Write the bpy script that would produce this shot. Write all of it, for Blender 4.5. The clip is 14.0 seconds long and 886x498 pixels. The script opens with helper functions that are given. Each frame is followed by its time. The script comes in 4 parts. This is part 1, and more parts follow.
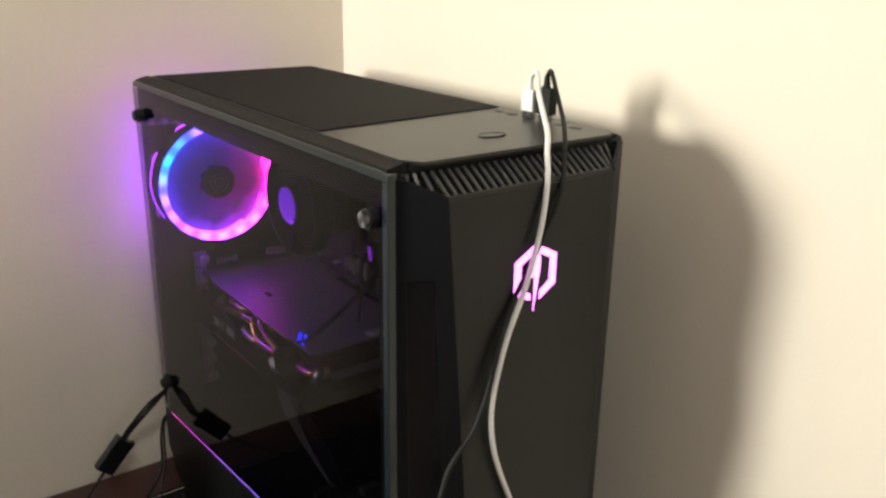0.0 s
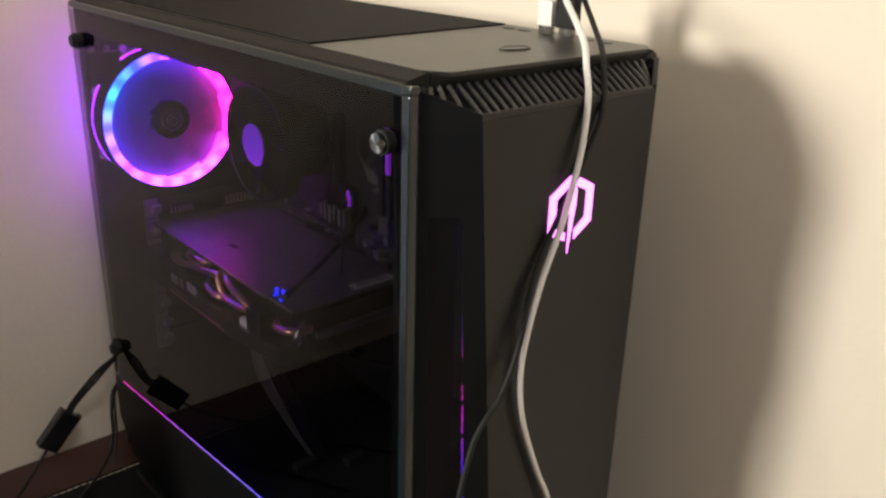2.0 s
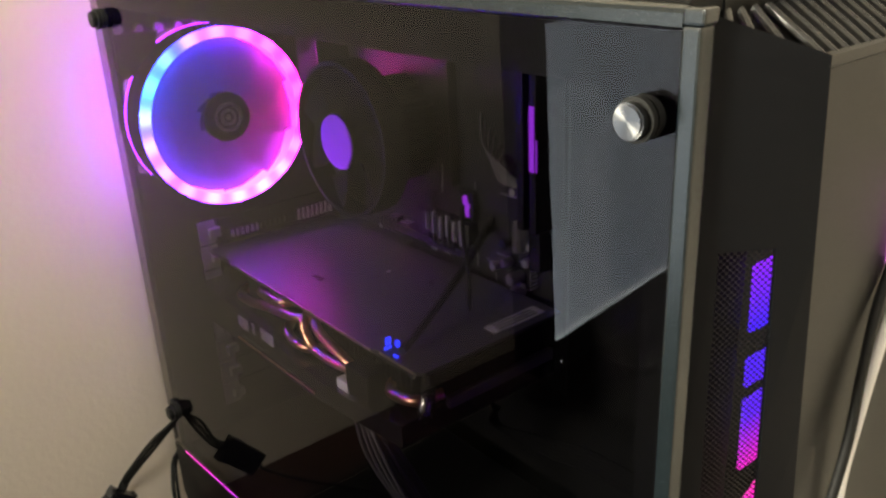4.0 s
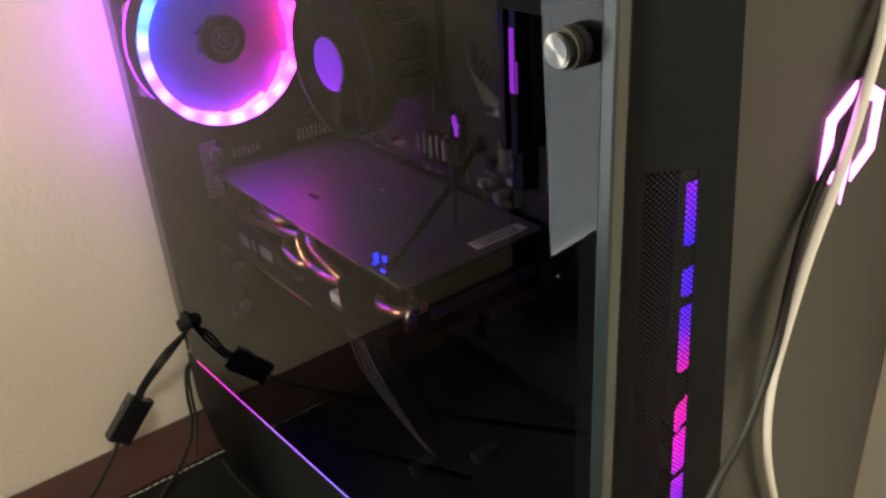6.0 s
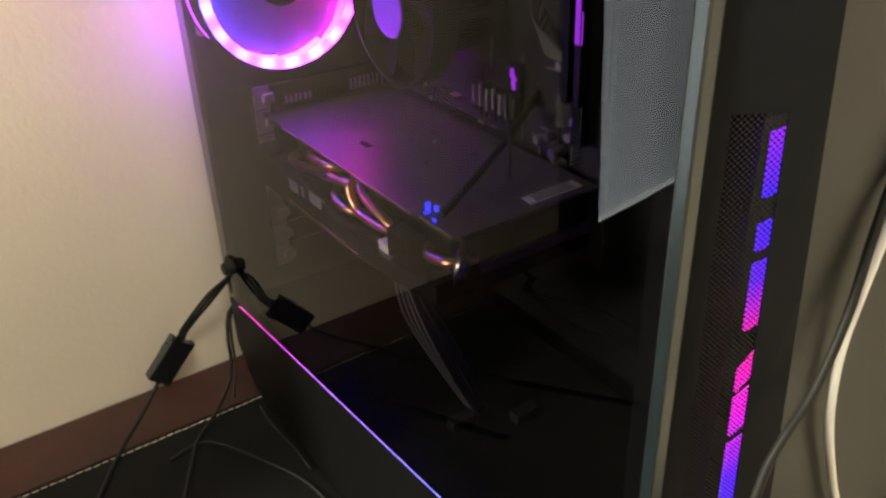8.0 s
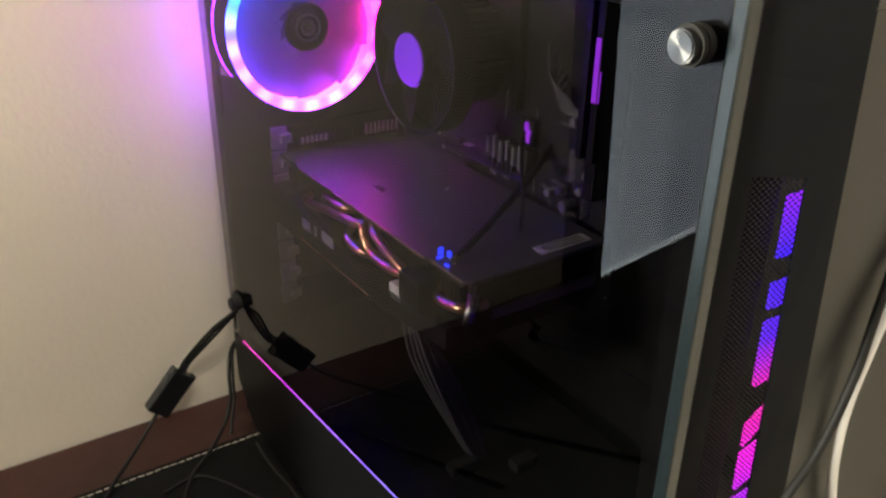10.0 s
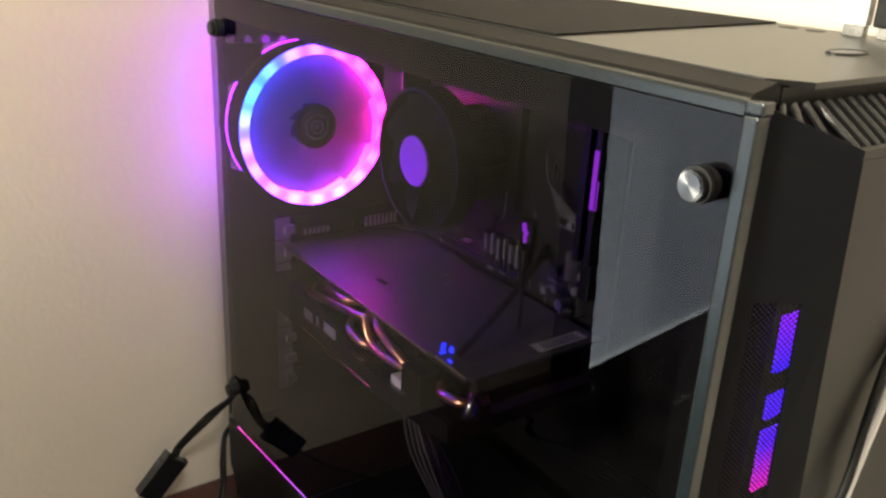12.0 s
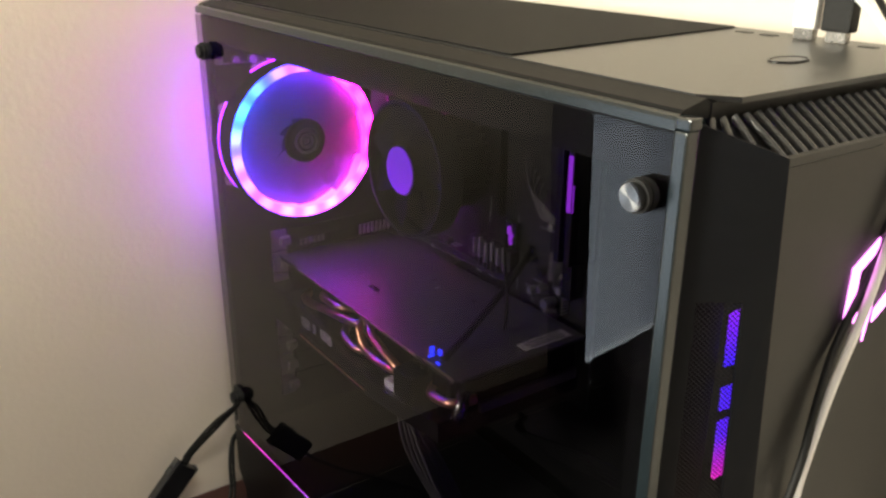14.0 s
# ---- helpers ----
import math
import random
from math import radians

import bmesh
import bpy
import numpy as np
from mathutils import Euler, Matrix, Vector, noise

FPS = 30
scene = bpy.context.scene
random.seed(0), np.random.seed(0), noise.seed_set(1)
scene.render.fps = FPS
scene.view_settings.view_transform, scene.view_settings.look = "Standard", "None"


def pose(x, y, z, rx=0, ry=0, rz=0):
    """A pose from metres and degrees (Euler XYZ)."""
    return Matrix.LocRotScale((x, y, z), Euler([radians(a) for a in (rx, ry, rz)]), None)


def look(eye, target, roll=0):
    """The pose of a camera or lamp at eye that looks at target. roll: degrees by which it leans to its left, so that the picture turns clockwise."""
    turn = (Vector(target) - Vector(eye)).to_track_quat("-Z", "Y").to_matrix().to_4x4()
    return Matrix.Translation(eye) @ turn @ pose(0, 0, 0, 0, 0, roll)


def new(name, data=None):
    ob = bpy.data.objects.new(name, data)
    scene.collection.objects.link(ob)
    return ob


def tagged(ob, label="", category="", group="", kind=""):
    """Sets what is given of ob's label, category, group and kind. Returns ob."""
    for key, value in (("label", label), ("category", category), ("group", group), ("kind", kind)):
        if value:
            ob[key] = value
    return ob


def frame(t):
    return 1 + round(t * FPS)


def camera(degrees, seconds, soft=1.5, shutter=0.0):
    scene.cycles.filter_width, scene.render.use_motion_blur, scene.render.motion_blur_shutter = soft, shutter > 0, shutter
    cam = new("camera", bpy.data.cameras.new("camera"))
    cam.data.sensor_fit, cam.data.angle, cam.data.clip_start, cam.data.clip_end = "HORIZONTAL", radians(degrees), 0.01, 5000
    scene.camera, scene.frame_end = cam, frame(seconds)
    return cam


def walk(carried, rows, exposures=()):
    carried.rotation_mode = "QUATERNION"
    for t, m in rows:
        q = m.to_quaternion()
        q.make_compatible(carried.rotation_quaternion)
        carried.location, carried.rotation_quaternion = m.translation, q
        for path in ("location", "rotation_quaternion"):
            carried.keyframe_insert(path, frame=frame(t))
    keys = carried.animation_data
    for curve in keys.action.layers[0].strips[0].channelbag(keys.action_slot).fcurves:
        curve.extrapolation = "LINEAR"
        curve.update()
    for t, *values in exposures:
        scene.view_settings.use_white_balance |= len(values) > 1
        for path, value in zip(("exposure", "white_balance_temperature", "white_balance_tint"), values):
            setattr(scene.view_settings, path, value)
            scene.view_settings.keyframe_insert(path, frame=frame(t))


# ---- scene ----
cam = camera(55.5, 14.0, soft=2.6)
PATH = [
    (0, (-0.2758, -0.4249, 0.5805), (0.8571, 1.0923, -0.0635), 0.90),
    (0.5, (-0.2805, -0.4429, 0.5840), (0.8735, 1.0619, -0.0515), 1.25),
    (1, (-0.2841, -0.4398, 0.5835), (0.8628, 1.0664, -0.0615), 1.09),
    (1.5, (-0.2780, -0.4265, 0.5687), (0.8743, 1.0554, -0.1214), 0.76),
    (2, (-0.2687, -0.3298, 0.5355), (0.9677, 1.0628, -0.1937), 1.73),
    (2.5, (-0.2263, -0.1723, 0.4923), (1.0441, 1.1916, -0.2329), -0.09),
    (3, (-0.2033, -0.1372, 0.4831), (1.0538, 1.2469, -0.2270), -2.01),
    (3.2, (-0.2005, -0.1302, 0.4794), (1.0314, 1.2742, -0.2348), -2.41),
    (5.3, (-0.1966, -0.1583, 0.4945), (0.8745, 1.2976, -0.3618), -3.24),
    (5.5, (-0.1946, -0.1626, 0.4929), (0.8675, 1.2836, -0.3905), -3.85),
    (6, (-0.1923, -0.1667, 0.4931), (0.8567, 1.2621, -0.4333), -3.91),
    (6.5, (-0.1939, -0.1685, 0.4942), (0.8247, 1.2650, -0.4584), -4.21),
    (7, (-0.1952, -0.1654, 0.4882), (0.7777, 1.2764, -0.4991), -4.46),
    (7.5, (-0.1948, -0.1654, 0.4870), (0.7665, 1.2775, -0.5099), -3.53),
    (8, (-0.2013, -0.1583, 0.4796), (0.7622, 1.2915, -0.5051), -2.14),
    (8.5, (-0.2119, -0.1567, 0.4893), (0.7434, 1.3173, -0.4670), -1.72),
    (8.7, (-0.2139, -0.1614, 0.4923), (0.7587, 1.3187, -0.4368), -1.35),
    (11, (-0.2219, -0.1596, 0.4772), (0.8020, 1.3355, -0.3691), 2.48),
    (11.5, (-0.2375, -0.1607, 0.4957), (0.8254, 1.3445, -0.2818), 3.23),
    (12, (-0.2427, -0.1633, 0.5049), (0.8507, 1.3506, -0.2110), 3.03),
    (12.5, (-0.2352, -0.1641, 0.5015), (0.8739, 1.3415, -0.2080), 2.82),
    (13, (-0.2368, -0.1722, 0.5075), (0.8735, 1.3290, -0.2090), 2.25),
    (13.5, (-0.2376, -0.1810, 0.5106), (0.8607, 1.3268, -0.2107), 1.22),
    (14, (-0.2375, -0.1895, 0.5202), (0.8286, 1.3396, -0.2045), 0.33),
]
walk(cam, [(t, look(eye, target, roll)) for t, eye, target, roll in PATH],
     [(0.0, -0.1, 6100, 7), (0.4, -0.3, 6100, 6), (0.8, -0.5, 6100, 6), (1.5, -0.4, 6200, 8), (2.0, -0.25, 6300, 11), (2.5, 0.35, 6300, 7), (3.0, 0.5, 6400, 6), (5.5, 0.5, 7100, 3), (6.0, 0.65, 7100, 3), (6.5, 0.6, 6800, 3), (7.0, 0.35, 7000, 1), (7.5, 0.7, 7200, 2), (8.0, 0.7, 7200, 2), (8.5, 0.75, 6700, 4), (11.0, 0.5, 6600, 3), (11.5, 0.5, 6800, 4), (12.5, 0.4, 6400, 6), (14.0, 0.38, 6500, 6)])

# ---- world and lamps ----
world = bpy.data.worlds.new("world")
scene.world = world
world.use_nodes = True
world.node_tree.nodes["Background"].inputs[0].default_value = (0.85, 0.87, 0.95, 1)
world.node_tree.nodes["Background"].inputs[1].default_value = 0.06


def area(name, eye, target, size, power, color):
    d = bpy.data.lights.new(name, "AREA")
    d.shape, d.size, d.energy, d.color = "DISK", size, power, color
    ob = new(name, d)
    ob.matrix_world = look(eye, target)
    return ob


# the room's lamp stands beside the desk; an unseen overhead fill light is added
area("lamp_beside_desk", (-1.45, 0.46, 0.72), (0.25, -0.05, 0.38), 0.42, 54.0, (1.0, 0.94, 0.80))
area("overhead_fill_light", (-0.45, -0.95, 1.62), (-0.4, -0.85, 0.0), 0.4, 11.0, (1.0, 0.935, 0.87))

Z0 = -0.034        # desk top
TOP = 0.4615       # case top
DEPTH, WIDTH = 0.495, 0.212
WALL_Y, WALL_X = 0.55, 0.286


# ---- materials ----
def mat(name, color, rough=0.5, metal=0.0, vary=0.12, scale=40.0, bump=0.0, bump_scale=400.0, spec=0.5, second=None, coat=0.0):
    m = bpy.data.materials.new(name)
    m.use_nodes = True
    nt = m.node_tree
    n, l = nt.nodes, nt.links
    b = n["Principled BSDF"]
    b.inputs["Roughness"].default_value, b.inputs["Metallic"].default_value = rough, metal
    b.inputs["Specular IOR Level"].default_value, b.inputs["Coat Weight"].default_value = spec, coat
    tc = n.new("ShaderNodeTexCoord")
    big = n.new("ShaderNodeTexNoise")
    big.inputs["Scale"].default_value, big.inputs["Detail"].default_value = scale, 6
    fine = n.new("ShaderNodeTexNoise")
    fine.inputs["Scale"].default_value, fine.inputs["Detail"].default_value = bump_scale, 3
    l.new(tc.outputs["Object"], big.inputs["Vector"])
    l.new(tc.outputs["Object"], fine.inputs["Vector"])
    mix = n.new("ShaderNodeMix")
    mix.data_type = "RGBA"
    ramp = n.new("ShaderNodeMapRange")
    ramp.inputs[1].default_value, ramp.inputs[2].default_value = 0.3, 0.7
    l.new(big.outputs[0], ramp.inputs[0])
    l.new(ramp.outputs[0], mix.inputs[0])
    other = second or tuple(c * (1 - vary) for c in color)
    mix.inputs[6].default_value, mix.inputs[7].default_value = (*color, 1), (*other, 1)
    l.new(mix.outputs[2], b.inputs["Base Color"])
    rr = n.new("ShaderNodeMapRange")
    rr.inputs[3].default_value, rr.inputs[4].default_value = max(0.02, rough - 0.08), min(1, rough + 0.08)
    l.new(fine.outputs[0], rr.inputs[0])
    l.new(rr.outputs[0], b.inputs["Roughness"])
    if bump:
        bp = n.new("ShaderNodeBump")
        bp.inputs["Strength"].default_value, bp.inputs["Distance"].default_value = bump, 0.001
        l.new(fine.outputs[0], bp.inputs["Height"])
        l.new(bp.outputs[0], b.inputs["Normal"])
    return m


def glow(name, color, power):
    m = bpy.data.materials.new(name)
    m.use_nodes = True
    b = m.node_tree.nodes["Principled BSDF"]
    b.inputs["Base Color"].default_value = (*[0.3 * c for c in color], 1)
    b.inputs["Emission Color"].default_value, b.inputs["Emission Strength"].default_value = (*color, 1), power
    return m


def glow_along(name, stops, axis, low, high, power, turn=False, spots=0):
    """Light whose colour runs along an axis of the object, or round it."""
    m = bpy.data.materials.new(name)
    m.use_nodes = True
    n, l = m.node_tree.nodes, m.node_tree.links
    b = n["Principled BSDF"]
    tc, sep, mr, ramp = (n.new("ShaderNode" + k) for k in ("TexCoord", "SeparateXYZ", "MapRange", "ValToRGB"))
    l.new(tc.outputs["Object"], sep.inputs[0])
    mr.inputs[1].default_value, mr.inputs[2].default_value = low, high
    if turn:
        at = n.new("ShaderNodeMath")
        at.operation = "ARCTAN2"
        l.new(sep.outputs[2], at.inputs[0])
        l.new(sep.outputs[0], at.inputs[1])
        l.new(at.outputs[0], mr.inputs[0])
    else:
        l.new(sep.outputs[axis], mr.inputs[0])
    l.new(mr.outputs[0], ramp.inputs[0])
    els = ramp.color_ramp.elements
    while len(els) < len(stops):
        els.new(0.5)
    for e, (p, c) in zip(els, stops):
        e.position, e.color = p, (*c, 1)
    b.inputs["Base Color"].default_value = (0.2, 0.2, 0.2, 1)
    l.new(ramp.outputs[0], b.inputs["Emission Color"])
    b.inputs["Emission Strength"].default_value = power
    if spots:
        wave, lift = n.new("ShaderNodeMath"), n.new("ShaderNodeMapRange")
        wave.operation = "PINGPONG"
        wave.inputs[1].default_value = math.pi / spots
        l.new(at.outputs[0], wave.inputs[0])
        lift.interpolation_type = "SMOOTHERSTEP"
        lift.inputs[1].default_value, lift.inputs[2].default_value = 0.0, math.pi / spots
        lift.inputs[3].default_value, lift.inputs[4].default_value = power * 0.55, power * 1.5
        l.new(wave.outputs[0], lift.inputs[0])
        l.new(lift.outputs[0], b.inputs["Emission Strength"])
    return m


def tinted_glass(name, tint, ior=1.5):
    m = bpy.data.materials.new(name)
    m.use_nodes = True
    n, l = m.node_tree.nodes, m.node_tree.links
    n.remove(n["Principled BSDF"])
    out = n["Material Output"]
    tr, gl, fr, mx = (n.new("ShaderNode" + k) for k in ("BsdfTransparent", "BsdfGlossy", "Fresnel", "MixShader"))
    tr.inputs[0].default_value = (*tint, 1)
    gl.inputs["Roughness"].default_value = 0.0
    fr.inputs[0].default_value = ior
    l.new(fr.outputs[0], mx.inputs[0])
    l.new(tr.outputs[0], mx.inputs[1])
    l.new(gl.outputs[0], mx.inputs[2])
    l.new(mx.outputs[0], out.inputs[0])
    return m


def clear(name):
    m = bpy.data.materials.new(name)
    m.use_nodes = True
    n, l = m.node_tree.nodes, m.node_tree.links
    n.remove(n["Principled BSDF"])
    tr = n.new("ShaderNodeBsdfTransparent")
    l.new(tr.outputs[0], n["Material Output"].inputs[0])
    return m


def perforated(name, color, pitch, hole):
    """Sheet metal with a grid of round holes."""
    m = bpy.data.materials.new(name)
    m.use_nodes = True
    n, l = m.node_tree.nodes, m.node_tree.links
    b, out = n["Principled BSDF"], n["Material Output"]
    b.inputs["Base Color"].default_value, b.inputs["Roughness"].default_value = (*color, 1), 0.45
    tc, mp, vo, lt, tr, mx = (n.new("ShaderNode" + k) for k in ("TexCoord", "Mapping", "TexVoronoi", "Math", "BsdfTransparent", "MixShader"))
    mp.inputs["Rotation"].default_value = (0, 0, radians(45))
    vo.voronoi_dimensions = "2D"
    vo.inputs["Scale"].default_value, vo.inputs["Randomness"].default_value = 1 / pitch, 0.0
    lt.operation = "LESS_THAN"
    lt.inputs[1].default_value = hole
    l.new(tc.outputs["Object"], mp.inputs[0])
    l.new(mp.outputs[0], vo.inputs["Vector"])
    l.new(vo.outputs["Distance"], lt.inputs[0])
    l.new(lt.outputs[0], mx.inputs[0])
    l.new(b.outputs[0], mx.inputs[1])
    l.new(tr.outputs[0], mx.inputs[2])
    l.new(mx.outputs[0], out.inputs[0])
    return m


M_WALL = mat("cream wall paint", (0.735, 0.665, 0.565), 0.75, vary=0.05, scale=3.0, bump=0.25, bump_scale=160.0, spec=0.25)
M_CEIL = mat("ceiling paint", (0.8, 0.78, 0.74), 0.9, bump=0.1)
M_FLOOR = mat("brown floor", (0.16, 0.10, 0.07), 0.5, bump=0.1, scale=8)
M_WOOD = mat("mahogany desk", (0.036, 0.0105, 0.008), 0.42, vary=0.45, scale=14.0, bump=0.08, bump_scale=220.0)
M_LEATHER = mat("black leather", (0.0040, 0.0044, 0.0041), 0.62, vary=0.25, scale=30, bump=0.5, bump_scale=900.0, spec=0.14)
M_THREAD = mat("white thread", (0.42, 0.39, 0.34), 0.8)
M_STEEL = mat("black painted steel", (0.0110, 0.0110, 0.0112), 0.36, vary=0.12, scale=12, bump=0.10, bump_scale=1800.0, spec=0.42)
# the blue in this base colour stands in for the cool reflected room
M_RAIL = mat("grey rail with cool reflection", (0.0065, 0.0110, 0.0135), 0.25, vary=0.10, scale=20, bump=0.05, bump_scale=1500.0)
M_CHAMFER = mat("dark textured plastic", (0.0075, 0.0075, 0.0078), 0.55, vary=0.15, scale=30, bump=0.15, bump_scale=2400.0, spec=0.16)
M_MESHTOP = mat("dust mesh", (0.0052, 0.0052, 0.0056), 0.7, vary=0.15, scale=60, bump=0.5, bump_scale=2600.0, spec=0.14)
M_PLASTIC = mat("black plastic", (0.018, 0.018, 0.019), 0.40, vary=0.2, scale=60, bump=0.06, bump_scale=1500.0)
M_SLAT = mat("slat plastic", (0.034, 0.034, 0.034), 0.30, vary=0.15, scale=80)
M_FIN = mat("dark fins", (0.03, 0.028, 0.027), 0.4, 0.5, vary=0.3, scale=200)
M_GLOSS = mat("glossy black plastic", (0.012, 0.012, 0.014), 0.2, vary=0.2)
M_FRONT = mat("front panel", (0.0068, 0.0068, 0.0070), 0.42, vary=0.10, scale=10, bump=0.06, bump_scale=2200.0, spec=0.28)
M_BEVEL = mat("bevel plastic", (0.007, 0.0078, 0.0095), 0.42, vary=0.1, scale=20, bump=0.05, bump_scale=1800.0, spec=0.15)
M_INNER = mat("inner steel", (0.0045, 0.0045, 0.005), 0.5, vary=0.2, scale=20, spec=0.25)
M_RUBBER = mat("black rubber", (0.008, 0.008, 0.008), 0.65, vary=0.2, scale=90, spec=0.3)
M_WHITE = mat("white plastic", (0.75, 0.74, 0.72), 0.4, vary=0.06, scale=60)
M_CHROME = mat("brushed steel", (0.30, 0.295, 0.29), 0.26, 1.0, vary=0.2, scale=300)
M_SPUN = mat("spun steel", (0.17, 0.168, 0.165), 0.30, 1.0, vary=0.15, scale=300)
bs = M_SPUN.node_tree.nodes["Principled BSDF"]
bs.inputs["Anisotropic"].default_value = 0.85
tan = M_SPUN.node_tree.nodes.new("ShaderNodeTangent")
tan.direction_type, tan.axis = "RADIAL", "X"
M_SPUN.node_tree.links.new(tan.outputs[0], bs.inputs["Tangent"])
M_COPPER = mat("copper pipe", (0.85, 0.45, 0.28), 0.30, 1.0, vary=0.2, scale=90)
M_PCB = mat("black circuit board", (0.010, 0.0095, 0.012), 0.45, vary=0.35, scale=120, bump=0.2, bump_scale=700)
M_SILVER = mat("dull metal", (0.42, 0.42, 0.43), 0.4, 0.7, vary=0.25, scale=140)
M_PALE = mat("pale slot cover", (0.50, 0.47, 0.45), 0.5, 0.0, vary=0.2, scale=90)
M_BACK = mat("graphics backplate", (0.050, 0.048, 0.053), 0.44, 0.0, vary=0.15, scale=30, bump=0.05, bump_scale=1500)
M_DARK = mat("matt black", (0.0030, 0.0030, 0.0034), 0.7, vary=0.2, scale=60, spec=0.1)
M_END = mat("dull end plate", (0.24, 0.23, 0.25), 0.45, 0.6, vary=0.2, scale=60)
M_GOLD = mat("pale brass edge", (0.55, 0.47, 0.34), 0.4, 0.9, vary=0.2, scale=120)
M_CABLE = mat("black cable skin", (0.11, 0.105, 0.115), 0.36, vary=0.2, scale=120)
M_LABEL = mat("grey label", (0.48, 0.47, 0.46), 0.5)
M_FANBLADE = mat("smoky fan blade", (0.42, 0.41, 0.44), 0.5)
M_GLASS = tinted_glass("smoked glass", (0.38, 0.365, 0.38), 1.35)
M_CLEAR = clear("clear glass")
M_BLACKGLASS = mat("black backed glass", (0.0035, 0.0035, 0.004), 0.38, vary=0.15, scale=30, bump=0.04, bump_scale=900, spec=0.12)
M_PERF = perforated("perforated plastic", (0.006, 0.006, 0.007), 0.0015, 0.42)
VIOLET, BLUE, MAGENTA = (0.20, 0.012, 1.0), (0.02, 0.03, 1.0), (0.85, 0.008, 0.75)
M_RING = glow_along("ring light", [(0.0, (0.04, 0.03, 1.0)), (0.12, (0.14, 0.02, 1.0)), (0.22, (0.28, 0.03, 1.0)), (0.33, (0.55, 0.03, 1.0)), (0.44, MAGENTA), (0.52, (0.95, 0.006, 0.30)), (0.62, MAGENTA), (0.70, (0.16, 0.012, 1.0)), (0.84, (0.012, 0.025, 1.0)), (0.93, (0.008, 0.07, 1.0)), (1.0, (0.04, 0.03, 1.0))], 0, -math.pi, math.pi, 46.0, turn=True, spots=18)
# extra glow added inside the fan to throw colour onto its blades
M_BLADE_FILL = glow_along("added blade light", [(0.0, (0.04, 0.03, 1.0)), (0.12, (0.14, 0.02, 1.0)), (0.22, (0.28, 0.03, 1.0)), (0.33, (0.55, 0.03, 1.0)), (0.44, MAGENTA), (0.52, (0.95, 0.006, 0.30)), (0.62, MAGENTA), (0.70, (0.16, 0.012, 1.0)), (0.84, (0.012, 0.025, 1.0)), (0.93, (0.008, 0.07, 1.0)), (1.0, (0.04, 0.03, 1.0))], 0, -math.pi, math.pi, 34.0, turn=True)
M_RING_REAR = glow_along("rear ring light", [(0.0, VIOLET), (0.3, (0.45, 0.01, 1.0)), (0.5, (0.75, 0.01, 0.80)), (0.7, (0.40, 0.01, 1.0)), (1.0, VIOLET)], 0, -math.pi, math.pi, 20.0, turn=True)
M_LINE = glow_along("line light", [(0.0, BLUE), (0.5, (0.30, 0.01, 1.0)), (1.0, (1.0, 0.01, 0.55))], 1, 0.16, 0.46, 1.5)
M_BARS = glow_along("bar light", [(0.0, VIOLET), (0.45, BLUE), (0.58, (0.10, 0.01, 1.0)), (0.68, MAGENTA), (0.76, (0.9, 0.01, 0.35)), (0.83, (0.10, 0.01, 0.9)), (0.92, (0.05, 0.01, 1.0)), (1.0, (0.30, 0.01, 1.0))], 2, 0.0, 0.41, 1.15)
M_EMBLEM = glow("emblem light", (1.0, 0.26, 0.95), 3.2)
M_HUB = glow("lit hub cap", (0.30, 0.04, 0.85), 0.6)
M_RAMLED = glow("memory light", (0.36, 0.03, 0.85), 1.1)
M_SPARK = glow("small status light", (0.015, 0.03, 1.0), 3.0)
M_SCREEN = glow("screen light", (0.74, 0.84, 1.0), 1.9)
M_SCREENBAR = glow("bright screen strip", (0.88, 0.94, 1.0), 4.2)
M_SCREENBAR2 = glow("pale screen window", (0.78, 0.86, 1.0), 2.6)


# ---- mesh helpers ----
def box(bm, x0, x1, y0, y1, z0, z1, bevel=0.0, seg=2):
    made = bmesh.ops.create_cube(bm, size=1.0, matrix=Matrix.Translation(((x0 + x1) / 2, (y0 + y1) / 2, (z0 + z1) / 2)) @ Matrix.Diagonal((x1 - x0, y1 - y0, z1 - z0, 1)))
    if bevel:
        edges = list({e for v in made["verts"] for e in v.link_edges})
        bmesh.ops.bevel(bm, geom=edges, offset=bevel, segments=seg, affect="EDGES", profile=0.6)
    return bm


def cyl(bm, m, r, h, seg=32, r2=None, bevel=0.0):
    made = bmesh.ops.create_cone(bm, cap_ends=True, segments=seg, radius1=r, radius2=r if r2 is None else r2, depth=h, matrix=m)
    if bevel:
        rim = [e for e in {e for v in made["verts"] for e in v.link_edges} if any(len(f.verts) > 4 for f in e.link_faces)]
        bmesh.ops.bevel(bm, geom=rim, offset=bevel, segments=2, affect="EDGES")
    return bm


def ring(bm, m, r0, r1, h, seg=64):
    """A flat ring about the local z axis, r0 inside, r1 outside, h thick."""
    rows = []
    for k in range(seg):
        a = 2 * math.pi * k / seg
        rows.append([bm.verts.new(m @ Vector((r * math.cos(a), r * math.sin(a), z))) for r, z in ((r0, -h / 2), (r1, -h / 2), (r1, h / 2), (r0, h / 2))])
    for k in range(seg):
        a, b = rows[k], rows[(k + 1) % seg]
        for j in range(4):
            bm.faces.new((a[j], b[j], b[(j + 1) % 4], a[(j + 1) % 4]))
    return bm


